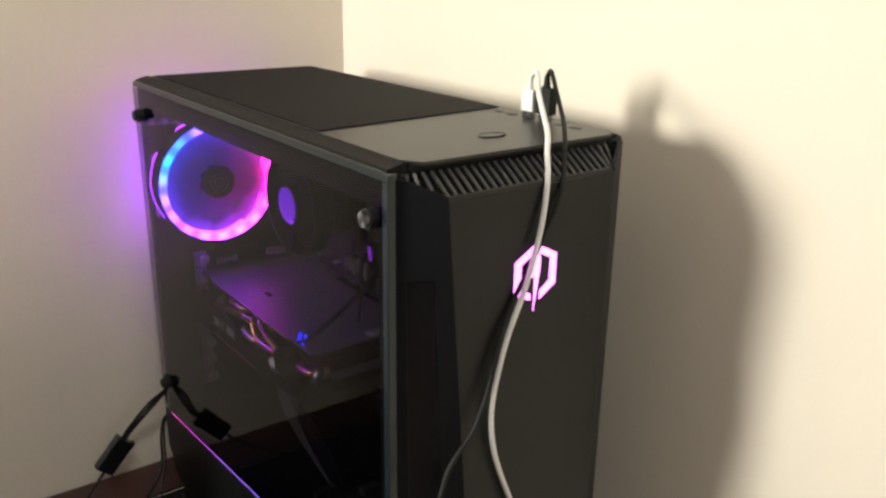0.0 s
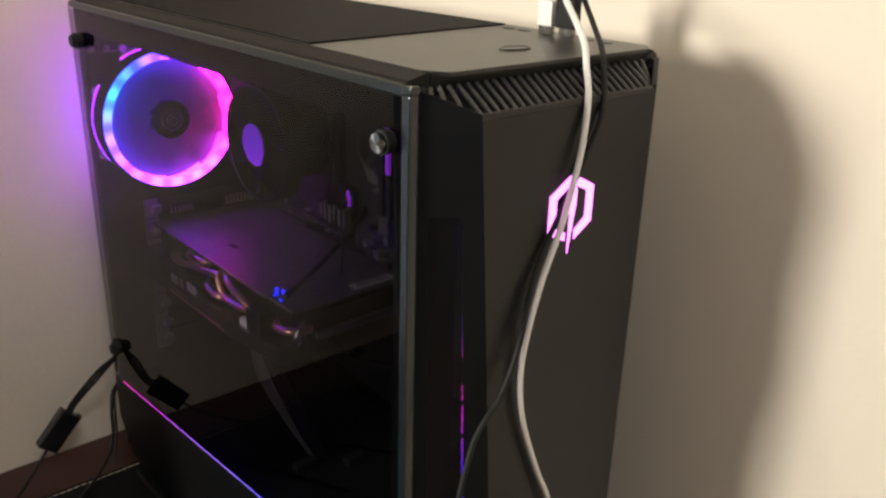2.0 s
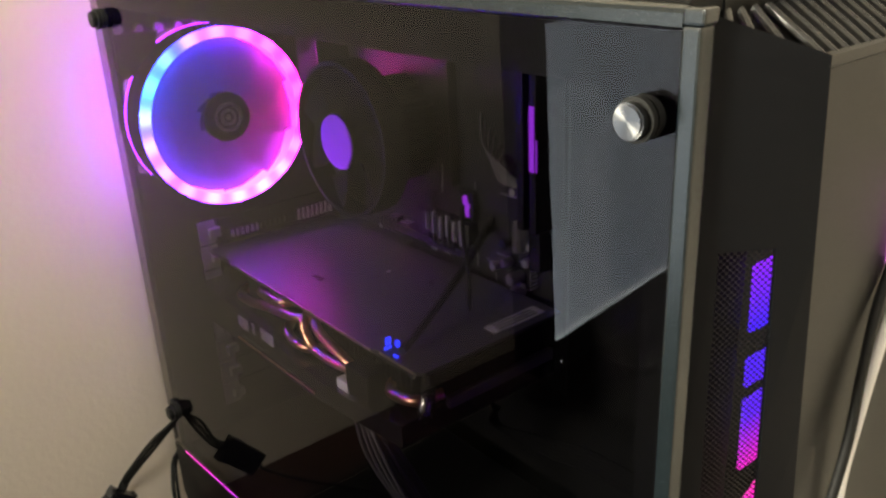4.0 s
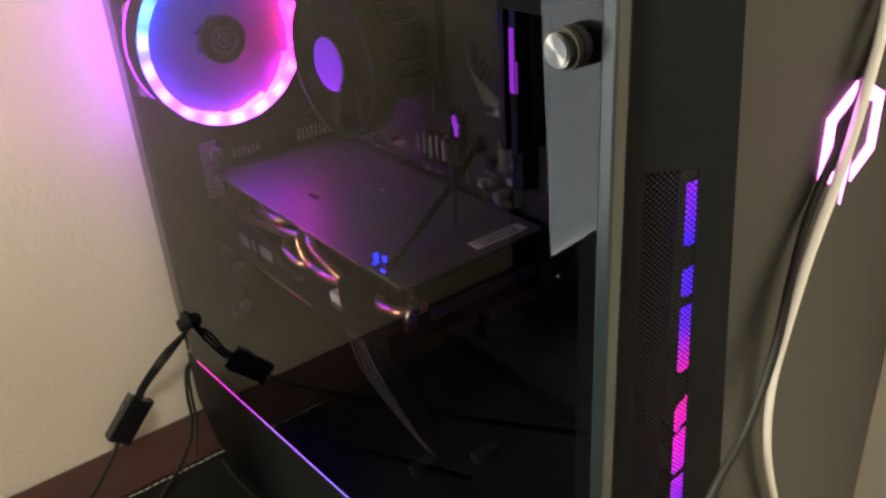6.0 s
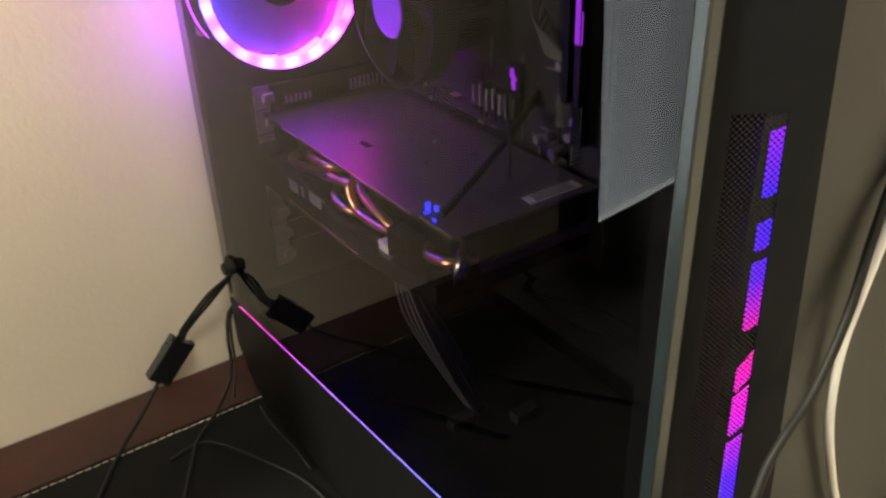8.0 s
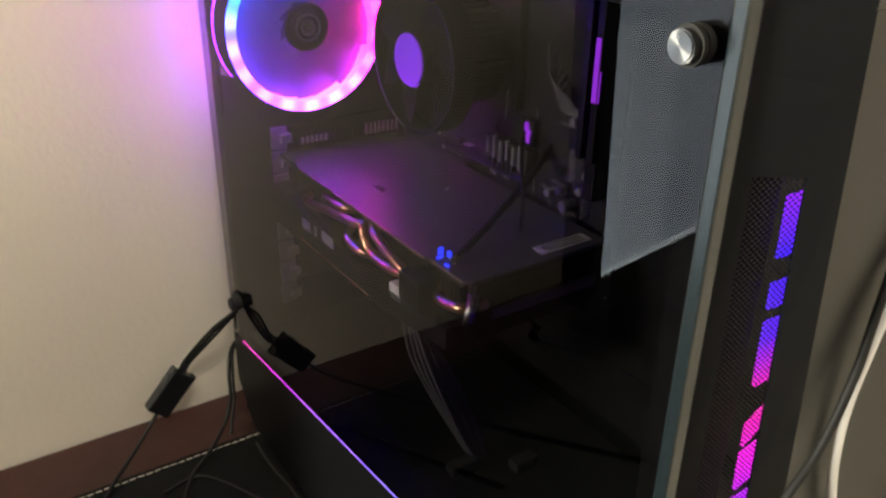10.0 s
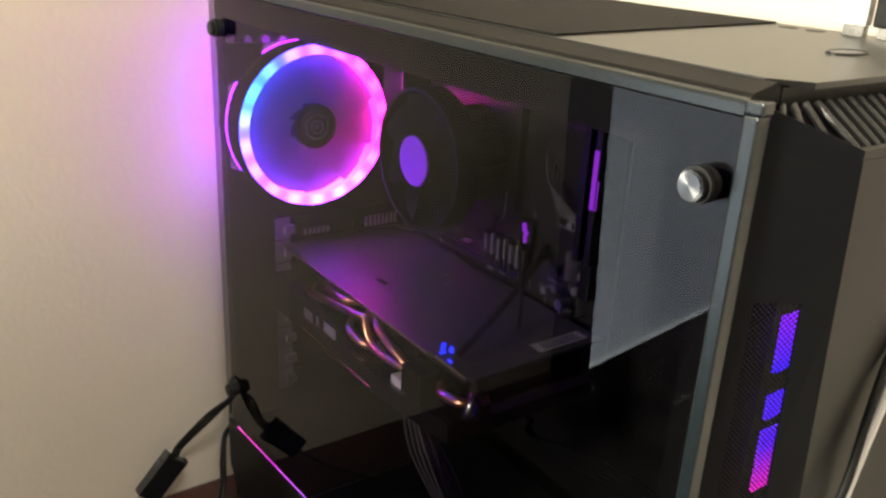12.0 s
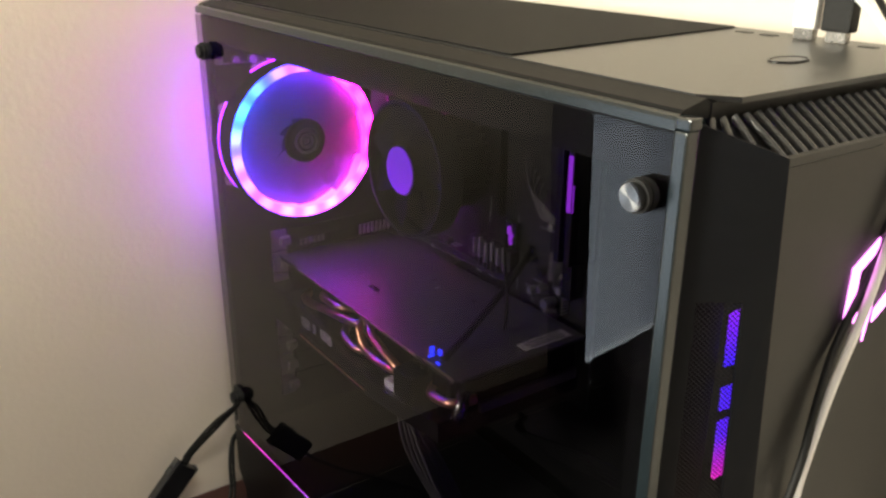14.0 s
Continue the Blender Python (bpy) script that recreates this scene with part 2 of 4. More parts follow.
def prism(bm, outline, axis, low, high):
    """A straight solid over a closed outline; axis is the one that it runs along."""
    def at(p, h):
        return {"x": (h, p[0], p[1]), "y": (p[0], h, p[1]), "z": (p[0], p[1], h)}[axis]
    a, b = ([bm.verts.new(at(p, h)) for p in outline] for h in (low, high))
    n = len(outline)
    bm.faces.new(a[::-1])
    bm.faces.new(b)
    for k in range(n):
        bm.faces.new((a[k], a[(k + 1) % n], b[(k + 1) % n], b[k]))
    bmesh.ops.recalc_face_normals(bm, faces=bm.faces)
    return bm


def tube(bm, points, r, sides=10, per=8):
    """A round cord along a smooth curve through the points."""
    p = [Vector(q) for q in points]
    p = [2 * p[0] - p[1]] + p + [2 * p[-1] - p[-2]]
    line = []
    for k in range(1, len(p) - 2):
        a, b, c, d = p[k - 1:k + 3]
        for j in range(per):
            t = j / per
            line.append(0.5 * (2 * b + (c - a) * t + (2 * a - 5 * b + 4 * c - d) * t * t + (3 * b - a - 3 * c + d) * t ** 3))
    line.append(p[-2])
    side, rows = None, []
    for k, q in enumerate(line):
        way = (line[min(k + 1, len(line) - 1)] - line[max(k - 1, 0)]).normalized()
        side = way.orthogonal().normalized() if side is None else (side - way * side.dot(way)).normalized()
        up = way.cross(side)
        rows.append([bm.verts.new(q + r * (math.cos(2 * math.pi * s / sides) * side + math.sin(2 * math.pi * s / sides) * up)) for s in range(sides)])
    for a, b in zip(rows, rows[1:]):
        for s in range(sides):
            bm.faces.new((a[s], a[(s + 1) % sides], b[(s + 1) % sides], b[s]))
    bm.faces.new(rows[0][::-1])
    bm.faces.new(rows[-1])
    return bm


def part(name, bm, material, parent=None, label="", smooth=False):
    me = bpy.data.meshes.new(name)
    bm.to_mesh(me)
    bm.free()
    me.materials.append(material)
    if smooth:
        for f in me.polygons:
            f.use_smooth = True
        me.set_sharp_from_angle(angle=radians(40))
    ob = new(name, me)
    if parent:
        ob.parent = parent
    if label:
        ob["label"] = label
    return ob


def thing(name, label, category, at=(0, 0, 0), group=""):
    ob = new(name)
    ob.empty_display_size = 0.02
    ob.location = at
    return tagged(ob, label, category, group)


def B():
    return bmesh.new()


FACE_LEFT = Matrix.Rotation(radians(-90), 4, "Y")     # local z to -x
FACE_FRONT = Matrix.Rotation(radians(90), 4, "X")     # local z to -y


# ---- the room ----
def slab(name, dims, material, label, category):
    return tagged(part(name, box(B(), *dims), material), label, category, kind="structure")


slab("wall_north", (-3.0, WALL_X + 0.1, WALL_Y, WALL_Y + 0.1, -0.77, 1.7), M_WALL, "cream painted wall behind the desk", "wall")
slab("wall_east", (WALL_X, WALL_X + 0.1, -3.0, WALL_Y, -0.77, 1.7), M_WALL, "cream painted wall beside the computer", "wall")
slab("wall_south", (-3.0, WALL_X + 0.1, -3.1, -3.0, -0.77, 1.7), M_WALL, "cream painted wall behind the viewer", "wall")
slab("wall_west", (-3.1, -3.0, -3.1, WALL_Y + 0.1, -0.77, 1.7), M_WALL, "cream painted wall across the room", "wall")
slab("floor", (-3.1, WALL_X + 0.1, -3.1, WALL_Y + 0.1, -0.87, -0.77), M_FLOOR, "brown floor under the desk", "floor")
slab("ceiling", (-3.1, WALL_X + 0.1, -3.1, WALL_Y + 0.1, 1.7, 1.8), M_CEIL, "white painted ceiling", "ceiling")

desk = thing("desk", "dark mahogany wooden desk standing in the corner", "desk", (-0.6, 0.2, -0.77))
inv = Matrix.Translation((0.6, -0.2, 0.77))


def under(bm, m=inv):
    bm.transform(m)
    return bm


part("tabletop", under(box(B(), -1.5, 0.268, -0.16, 0.546, Z0 - 0.03, Z0, 0.004)), M_WOOD, desk)
for x in (-1.44, 0.21):
    for y in (-0.1, 0.49):
        part("leg", under(box(B(), x - 0.03, x + 0.03, y - 0.03, y + 0.03, -0.77, Z0 - 0.03, 0.003)), M_WOOD, desk)

PAD_Y = 0.471
pad = thing("desk_pad", "black leather desk pad with white stitched edge", "desk pad", (0, 0, Z0))
part("mat", box(B(), -0.62, 0.24, -0.14, PAD_Y, 0.0002, 0.003, 0.0012), M_LEATHER, pad)
STITCH = part("stitch", box(B(), -0.0027, 0.0027, -0.0006, 0.0006, 0.0028, 0.0038, 0.0004, 1), M_THREAD, pad)
STITCH.location = (-0.6, PAD_Y - 0.006, 0)
for k in range(1, 96):
    s = STITCH.copy()
    scene.collection.objects.link(s)
    s.location = (-0.6 + 0.0072 * k, PAD_Y - 0.006 + 0.0003 * math.sin(k * 1.7), 0)
PADZ = Z0 + 0.003

# ---- the computer case ----
BOT = PADZ + 0.012
case = thing("computer_case", "black tower computer case with smoked glass side", "computer case", (0, 0, PADZ))
down = Matrix.Translation((0, 0, -PADZ))


def cpart(name, bm, material, label="", smooth=False, parent=None):
    bm.transform(down)
    return part(name, bm, material, parent or case, label, smooth)


for x in (0.030, 0.180):
    for y in (0.05, 0.43):
        cpart("foot", cyl(B(), pose(x, y, PADZ + 0.0065), 0.014, 0.013, 20, bevel=0.002), M_RUBBER, smooth=True)
cpart("bottom_panel", box(B(), 0.002, WIDTH - 0.002, 0.004, DEPTH - 0.002, BOT, BOT + 0.003), M_STEEL)
cpart("right_panel", box(B(), WIDTH - 0.003, WIDTH, 0.002, DEPTH, BOT, TOP - 0.008, 0.001), M_STEEL)
cpart("motherboard_tray", box(B(), 0.184, 0.187, 0.03, DEPTH - 0.004, BOT + 0.1, TOP - 0.014), M_INNER)

# rear panel with a round fan opening, built of strips about it
FAN = Vector((0.0672, 0.462, 0.3458))
FAN_R = 0.0660
bm = B()
ring(bm, Matrix.Translation((FAN.x, DEPTH - 0.002, FAN.z)) @ FACE_FRONT, FAN_R, FAN_R + 0.0008, 0.002)
box(bm, 0.001, WIDTH - 0.004, DEPTH - 0.003, DEPTH - 0.001, FAN.z + 0.064, TOP - 0.014)
box(bm, 0.001, WIDTH - 0.004, DEPTH - 0.003, DEPTH - 0.001, BOT, FAN.z - 0.064)
box(bm, FAN.x + 0.064, WIDTH - 0.004, DEPTH - 0.0031, DEPTH - 0.0011, FAN.z - 0.064, FAN.z + 0.064)
cpart("rear_panel", bm, M_INNER)

# top: flat plate, chamfered side rails, dust filter with a slightly slanting front edge
SEAM = 0.4510
cpart("top_plate", prism(B(), [(0.0135, 0.480), (0.0135, 0.010), (0.0230, -0.0035), (WIDTH - 0.020, -0.0035), (WIDTH - 0.008, 0.006), (WIDTH - 0.008, 0.480)], "z", TOP - 0.0016, TOP + 0.0006), M_STEEL)
rail = [(-0.0030, SEAM + 0.0006), (0.0135, SEAM + 0.0006), (0.0135, SEAM + 0.0030), (-0.0004, TOP - 0.0042), (-0.0024, TOP - 0.0050), (-0.0030, TOP - 0.0062)]
chamfer = [(0.0000, TOP - 0.0040), (0.0135, SEAM + 0.0032), (0.0155, SEAM + 0.0032), (0.0155, TOP - 0.0022), (0.0130, TOP), (0.0012, TOP - 0.0029)]
cpart("top_frame", box(B(), 0.0162, WIDTH - 0.0162, 0.004, 0.478, TOP - 0.012, TOP - 0.0020), M_INNER)
cpart("top_rail", prism(B(), rail, "y", 0.0040, DEPTH), M_RAIL, "grey chamfered top rail")
cpart("top_rail", prism(B(), [(WIDTH - x, z) for x, z in rail], "y", 0.0060, DEPTH), M_RAIL, "grey chamfered top rail")
cpart("rail_chamfer", prism(B(), chamfer, "y", 0.0042, DEPTH), M_CHAMFER, "dark textured chamfer of the rail")
cpart("rail_chamfer", prism(B(), [(WIDTH - x, z) for x, z in chamfer], "y", 0.0062, DEPTH), M_CHAMFER, "dark textured chamfer of the rail")
cpart("rear_rail", box(B(), 0.0165, WIDTH - 0.0165, 0.4805, DEPTH - 0.001, TOP - 0.014, TOP, 0.002), M_RAIL)
cpart("dust_filter", prism(B(), [(0.0155, 0.4780), (0.0155, 0.1190), (WIDTH - 0.012, 0.1350), (WIDTH - 0.012, 0.4780)], "z", TOP + 0.0008, TOP + 0.0016), M_MESHTOP, "dark magnetic mesh dust filter")
bm = B()
ring(bm, pose(0.114, 0.040, TOP + 0.0009) @ Matrix.Diagonal((1.35, 0.8, 1, 1)), 0.0080, 0.0090, 0.0012, 40)
cyl(bm, pose(0.114, 0.040, TOP + 0.0007) @ Matrix.Diagonal((1.35, 0.8, 1, 1)), 0.0074, 0.0010, 40)
cpart("power_button", bm, M_STEEL, "oval power button", True)
for y in (0.118, 0.102, 0.044, 0.028):
    cpart("socket", box(B(), 0.184, 0.1895, y - 0.0045, y + 0.0045, TOP + 0.0002, TOP + 0.0010, 0.0003), M_INNER)

# front: flat panel that narrows towards its foot between two bevels, a slatted vent along its top
FY = -0.022
ZF, ZB = 0.4425, 0.4545
A0 = Vector((0.0030, -0.0022))
AR, A3 = 0.1785, Vector((WIDTH - 0.0015, 0.0005))


def corner_x(z):
    return 0.0290 + (ZF - z) * 0.083


def on_bevel(u, z):
    """A point of the bevelled side of the front, u from the upright trim to the front's corner."""
    p = A0 + (Vector((corner_x(z), FY)) - A0) * u
    return Vector((p.x, p.y, z))


BEVEL_IN = Vector((0.0015, 0.0020, 0.0))


def bevel_patch(bm, u0, u1, z0, top0, top1, n=6):
    """A plate on the bevel from z0 up to its own top height at each side."""
    rows = []
    for k in range(n + 1):
        f = k / n
        a, b = on_bevel(u0, z0 + (top0 - z0) * f), on_bevel(u1, z0 + (top1 - z0) * f)
        rows.append([bm.verts.new(p) for p in (a, b, b + BEVEL_IN, a + BEVEL_IN)])
    for p, q in zip(rows, rows[1:]):
        for j in range(4):
            bm.faces.new((p[j], p[(j + 1) % 4], q[(j + 1) % 4], q[j]))
    bm.faces.new(rows[0][::-1])
    bm.faces.new(rows[-1])
    bmesh.ops.recalc_face_normals(bm, faces=bm.faces)
    return bm


panel = [(corner_x(BOT), BOT), (AR, BOT), (AR, ZF - 0.0035), (corner_x(ZF - 0.0035), ZF - 0.0035)]
cpart("front_panel", prism(B(), panel, "y", FY, FY + 0.003), M_FRONT, "black front panel with lit emblem")
lip = [(FY, ZF - 0.0033), (FY + 0.0012, ZF - 0.0006), (FY + 0.0032, ZF), (FY + 0.0036, ZF - 0.0033)]
cpart("front_lip", prism(B(), lip, "x", corner_x(ZF) - 0.0002, AR), M_FRONT, "rounded upper edge of the front")
bm = B()
low = [bm.verts.new(p) for p in ((AR, FY, BOT), (A3.x, A3.y, BOT), (A3.x - 0.003, A3.y + 0.002, BOT), (AR - 0.001, FY + 0.003, BOT))]
high = [bm.verts.new(p) for p in ((AR, FY, ZF), (A3.x, A3.y, ZB), (A3.x - 0.003, A3.y + 0.002, ZB), (AR - 0.001, FY + 0.003, ZF))]
bm.faces.new(low[::-1])
bm.faces.new(high)
for k in range(4):
    bm.faces.new((low[k], low[(k + 1) % 4], high[(k + 1) % 4], high[k]))
cpart("right_bevel", bm, M_BEVEL)
cpart("vent_floor", prism(B(), [(0.014, 0.0015), (0.034, -0.0180), (0.176, -0.0180), (WIDTH - 0.012, 0.0015)], "z", 0.424, 0.428), M_INNER)
bm = box(B(), 0.006, 0.037, 0.0020, 0.0038, BOT, TOP - 0.0136)
box(bm, WIDTH - 0.030, WIDTH - 0.004, 0.0020, 0.0038, BOT, TOP - 0.0136)
box(bm, 0.037, WIDTH - 0.030, 0.0020, 0.0038, 0.400, TOP - 0.0136)
box(bm, 0.037, WIDTH - 0.030, 0.0020, 0.0038, BOT, 0.035)
cpart("front_back_plate", bm, M_INNER)
MESH_TOP, U0, U1 = 0.3855, 0.17, 0.67
bm = bevel_patch(B(), 0.0, 1.0, MESH_TOP, ZB, ZF)
bevel_patch(bm, 0.0, U0, BOT, MESH_TOP, MESH_TOP)
bevel_patch(bm, U1, 1.0, BOT, MESH_TOP, MESH_TOP)
bevel_patch(bm, U0, U1, BOT, BOT + 0.03, BOT + 0.03)
cpart("left_bevel", bm, M_BEVEL, "black bevelled side of the front")
base = on_bevel(U0, BOT + 0.028)
angle = math.degrees(math.atan2(FY - A0.y, corner_x(0.25) - A0.x))
placed = pose(base.x, base.y, base.z - PADZ, 90, 0, angle)
back = (Matrix.Translation((0, 0, PADZ)) @ placed).inverted()
bm = B()
grid = [[bm.verts.new(back @ (on_bevel(u, BOT + 0.028 + (MESH_TOP + 0.002 - BOT - 0.028) * k / 12) + BEVEL_IN * 0.4)) for u in (U0 - 0.01, (U0 + U1) / 2, U1 + 0.01)] for k in range(13)]
for p, q in zip(grid, grid[1:]):
    for j in range(2):
        bm.faces.new((p[j], p[j + 1], q[j + 1], q[j]))
strip = part("mesh_strip", bm, M_PERF, case, "fine perforated black mesh")
strip.matrix_local = placed


def bar_x(z):
    return 0.0398 + (0.370 - z) * 0.040


for low, high, slant in ((0.345, 0.370, 0.0), (0.323, 0.334, 0.0), (0.296, 0.317, 0.0), (0.287, 0.2955, 0.0), (0.256, 0.267, 0.012), (0.232, 0.252, 0.005), (0.190, 0.227, 0.0), (0.155, 0.182, 0.0), (0.122, 0.147, 0.0), (0.090, 0.114, 0.010), (0.04, 0.08, 0.0)):
    x0, x1 = bar_x(low), bar_x(high)
    bm = prism(B(), [(x0, low), (x0 + 0.020, low + slant), (x1 + 0.020, high + slant), (x1, high)], "y", -0.0004, 0.0010)
    cpart("light_bar", bm, M_BARS, "glowing light bar behind the mesh")

SLATS = 23
bm = prism(B(), [(-0.0185, 0.4285), (-0.0185, 0.4405), (0.0000, 0.4535), (0.0000, 0.444)], "x", -0.0010, 0.0010)
tube(bm, [(0, -0.0186, 0.4300), (0, -0.0186, 0.4395), (0, -0.0165, 0.4425), (0, 0.0000, 0.4540)], 0.0017, 8, 3)
first = cpart("slat", bm, M_SLAT, smooth=True)
first.location.x = 0.0310
for k in range(1, SLATS):
    s = first.copy()
    scene.collection.objects.link(s)
    s.location.x = 0.0310 + (0.1745 - 0.0310) * k / (SLATS - 1)
for x, y in ((0.0120, 0.20), (0.0180, 0.46), (0.0245, 0.72), (0.182, 0.78), (0.190, 0.50)):
    s = first.copy()
    scene.collection.objects.link(s)
    s.location.x = x
    s.scale.y = y

# grey upright at the front edge of the glass, with a cap of its own
cpart("front_column", box(B(), -0.0040, 0.0028, -0.0026, 0.0035, BOT, SEAM + 0.0012, 0.0009), M_RAIL, "grey upright trim strip")
cpart("column_cap", box(B(), -0.0040, 0.0028, -0.0036, 0.0035, SEAM + 0.0014, SEAM + 0.0060, 0.0009), M_RAIL)

# emblem: a six-sided outline with a bolt, drawn in plain shapes
def flat_shape(outline, y0, y1):
    return prism(B(), outline, "y", y0, y1)


EX, EZ = 0.1055, 0.3755
emblem = [
    [(-0.002, 0.0205), (-0.002, 0.0150), (-0.0115, 0.0085), (-0.0115, -0.0085), (-0.0035, -0.0125), (-0.0035, -0.0175), (-0.0165, -0.0110), (-0.0165, 0.0110)],
    [(0.0010, 0.0205), (0.0010, 0.0150), (0.0115, 0.0095), (0.0115, -0.0060), (0.0040, -0.0125), (0.0040, -0.0180), (0.0165, -0.0095), (0.0165, 0.0120)],
    [(0.0010, 0.0165), (-0.0060, -0.0015), (-0.0005, -0.0015), (-0.0005, -0.0255), (0.0035, 0.0035), (0.0035, 0.0120)],
]
for shape in emblem:
    cpart("emblem_stroke", flat_shape([(EX + x * 1.17, EZ + z * 1.07) for x, z in shape], FY - 0.0008, FY + 0.0006), M_EMBLEM, "pink glowing emblem stroke")

# side: smoked glass over the window, black below the slanting light line
def line_z(y):
    return 0.0708 + (0.472 - y) * 0.0900


GY0, GY1, GT = 0.0037, DEPTH, SEAM
bm = prism(B(), [(GY0, line_z(GY0)), (GY1, line_z(GY1)), (GY1, GT), (GY0, GT)], "x", -0.0036, -0.0002)
glass = cpart("side_glass", bm, M_GLASS, "smoked tempered glass side window")
glass.data.materials.append(M_CLEAR)          # the outer face mirrors; the others let light pass
for f in glass.data.polygons:
    f.material_index = 0 if f.normal.x < -0.9 else 1
bm = prism(B(), [(GY0, BOT), (GY1 - 0.030, BOT), (GY1, BOT + 0.036), (GY1, line_z(GY1) - 0.0015), (GY0, line_z(GY0) - 0.0015)], "x", -0.0036, -0.0002)
cpart("lower_side", bm, M_BLACKGLASS, "glossy black lower side panel")
bm = prism(B(), [(GY0, line_z(GY0) - 0.0008), (0.4715, line_z(0.4715) - 0.0008), (0.4715, line_z(0.4715) - 0.0001), (GY0, line_z(GY0) - 0.0001)], "x", -0.0038, -0.0033)
cpart("light_line", bm, M_LINE, "thin glowing light line along the side")
bm = B()
box(bm, 0.001, 0.004, GY0, GY1, TOP - 0.030, GT - 0.001)
box(bm, 0.001, 0.004, GY1 - 0.014, GY1 - 0.001, 0.06, TOP - 0.030)
box(bm, 0.001, 0.004, GY0, GY0 + 0.012, 0.1, TOP - 0.030)
cpart("window_frame", bm, M_INNER)
for y, z, r in ((0.0132, 0.4262, 0.0068), (0.4690, 0.4245, 0.0068), (0.4680, 0.1130, 0.0068), (0.0132, 0.145, 0.0068)):
    front = y < 0.1
    bm = B()
    for k, (rr, a, b) in enumerate(((0.9, 0.0036, 0.0052), (1.0, 0.0052, 0.0072), (0.9, 0.0072, 0.0080), (1.0, 0.0080, 0.0100))):
        cyl(bm, pose(-(a + b) / 2, y, z) @ FACE_LEFT, r * rr, b - a, 36)
    screw = cpart("thumbscrew", bm, M_RUBBER, "black rubber ringed thumbscrew", True)
    head = part("screw_head", cyl(B(), FACE_LEFT, r * 0.80, 0.0034, 36, bevel=0.0006), M_SPUN if front else M_RUBBER, screw, "brushed steel screw head" if front else "", True)
    head.location = (-0.0117, y, z - PADZ)

# power supply shroud inside, slot covers at the rear
cpart("shroud", box(B(), 0.008, 0.182, 0.02, DEPTH - 0.006, BOT + 0.004, 0.066, 0.002), M_INNER, "black power supply shroud")
for k in range(8):
    z = 0.2590 - 0.0213 * k
    bm = box(B(), 0.0425, 0.0570, DEPTH - 0.012, DEPTH - 0.010, z - 0.0200, z, 0.0006)
    box(bm, 0.0500, 0.0600, DEPTH - 0.016, DEPTH - 0.010, z - 0.0145, z - 0.0065, 0.0012)
    cover = cpart("slot_cover", bm, M_PALE, "pale metal slot cover")
    bm = box(B(), 0.0604, 0.165, DEPTH - 0.0105, DEPTH - 0.0085, z - 0.0165, z - 0.001, 0.0005)
    bm.transform(down)
    part("slot_plate", bm, M_INNER, cover, "dark slot plate")
for k in range(5):
    cpart("vent_hole_rim", cyl(B(), pose(0.010 + 0.0150 * k, DEPTH - 0.0055, 0.4135 - 0.0006 * k) @ FACE_FRONT, 0.0036 - 0.0006 * (k % 2), 0.004, 14), M_PALE)

# ---- things inside the case ----
fan = thing("case_fan", "round case fan with glowing pink and violet ring", "fan", FAN)
bm = ring(B(), Matrix.Translation((0, 0.0035, 0)) @ FACE_FRONT, 0.0602, 0.0665, 0.0250, 72)
part("fan_frame", bm, M_DARK, fan, smooth=True)
for sx in (-1, 1):
    for sz in (-1, 1):
        bm = prism(B(), [(sx * 0.0660, sz * 0.0660), (sx * 0.0660, sz * 0.034), (sx * 0.0560, sz * 0.0370), (sx * 0.0370, sz * 0.0560), (sx * 0.034, sz * 0.0660)], "y", 0.0120, 0.0158)
        part("frame_corner", bm, M_DARK, fan)
part("light_ring", ring(B(), Matrix.Translation((0, -0.0100, 0)) @ FACE_FRONT, 0.0588, 0.0662, 0.0020, 96), M_RING, fan, "glowing ring of coloured light", True)
# this inner ring is an added light for the blades
part("blade_fill_ring", ring(B(), Matrix.Translation((0, -0.0020, 0)) @ FACE_FRONT, 0.0590, 0.0600, 0.0140, 96), M_BLADE_FILL, fan, "added inner glow that lights the fan blades", True)
part("rear_light_ring", ring(B(), Matrix.Translation((0, 0.0174, 0)) @ FACE_FRONT, 0.0600, 0.0668, 0.0024, 72), M_RING_REAR, fan, "glowing ring of coloured light", True)
bm = cyl(B(), Matrix.Translation((0, -0.002, 0)) @ FACE_FRONT, 0.0185, 0.018, 40, bevel=0.002)
hub = part("hub", bm, M_GLOSS, fan, "black hub with round sticker", True)
for r0, r1 in ((0.0, 0.0022), (0.0042, 0.0064), (0.0088, 0.0112)):
    part("hub_sticker", ring(B(), Matrix.Translation((0, -0.0113, 0)) @ FACE_FRONT, max(r0, 0.0004), r1, 0.0004, 40), M_PALE, hub, "pale printed ring")
for k in range(9):
    bm = B()
    rows = []
    for j in range(7):
        f = j / 6
        rad = 0.018 + 0.0400 * f
        row = []
        for i in range(4):
            a = 2 * math.pi * k / 9 + 0.92 * (i / 3) + 0.35 * f
            row.append(bm.verts.new((rad * math.cos(a), -0.006 + 0.012 * i / 3, rad * math.sin(a))))
        rows.append(row)
    for p, q in zip(rows, rows[1:]):
        for i in range(3):
            bm.faces.new((p[i], p[i + 1], q[i + 1], q[i]))
    ret = bmesh.ops.solidify(bm, geom=bm.faces[:], thickness=0.0008)
    part("blade", bm, M_FANBLADE, fan, smooth=True)
for k in range(4):
    bm = box(B(), 0.015, 0.0604, 0.016, 0.019, -0.002, 0.002)
    bm.transform(Matrix.Rotation(radians(45 + 90 * k), 4, "Y"))
    part("strut", bm, M_PLASTIC, fan)

BX = 0.172
board = thing("motherboard", "black motherboard with small metal and plastic parts", "motherboard", (BX, 0.335, 0.31))


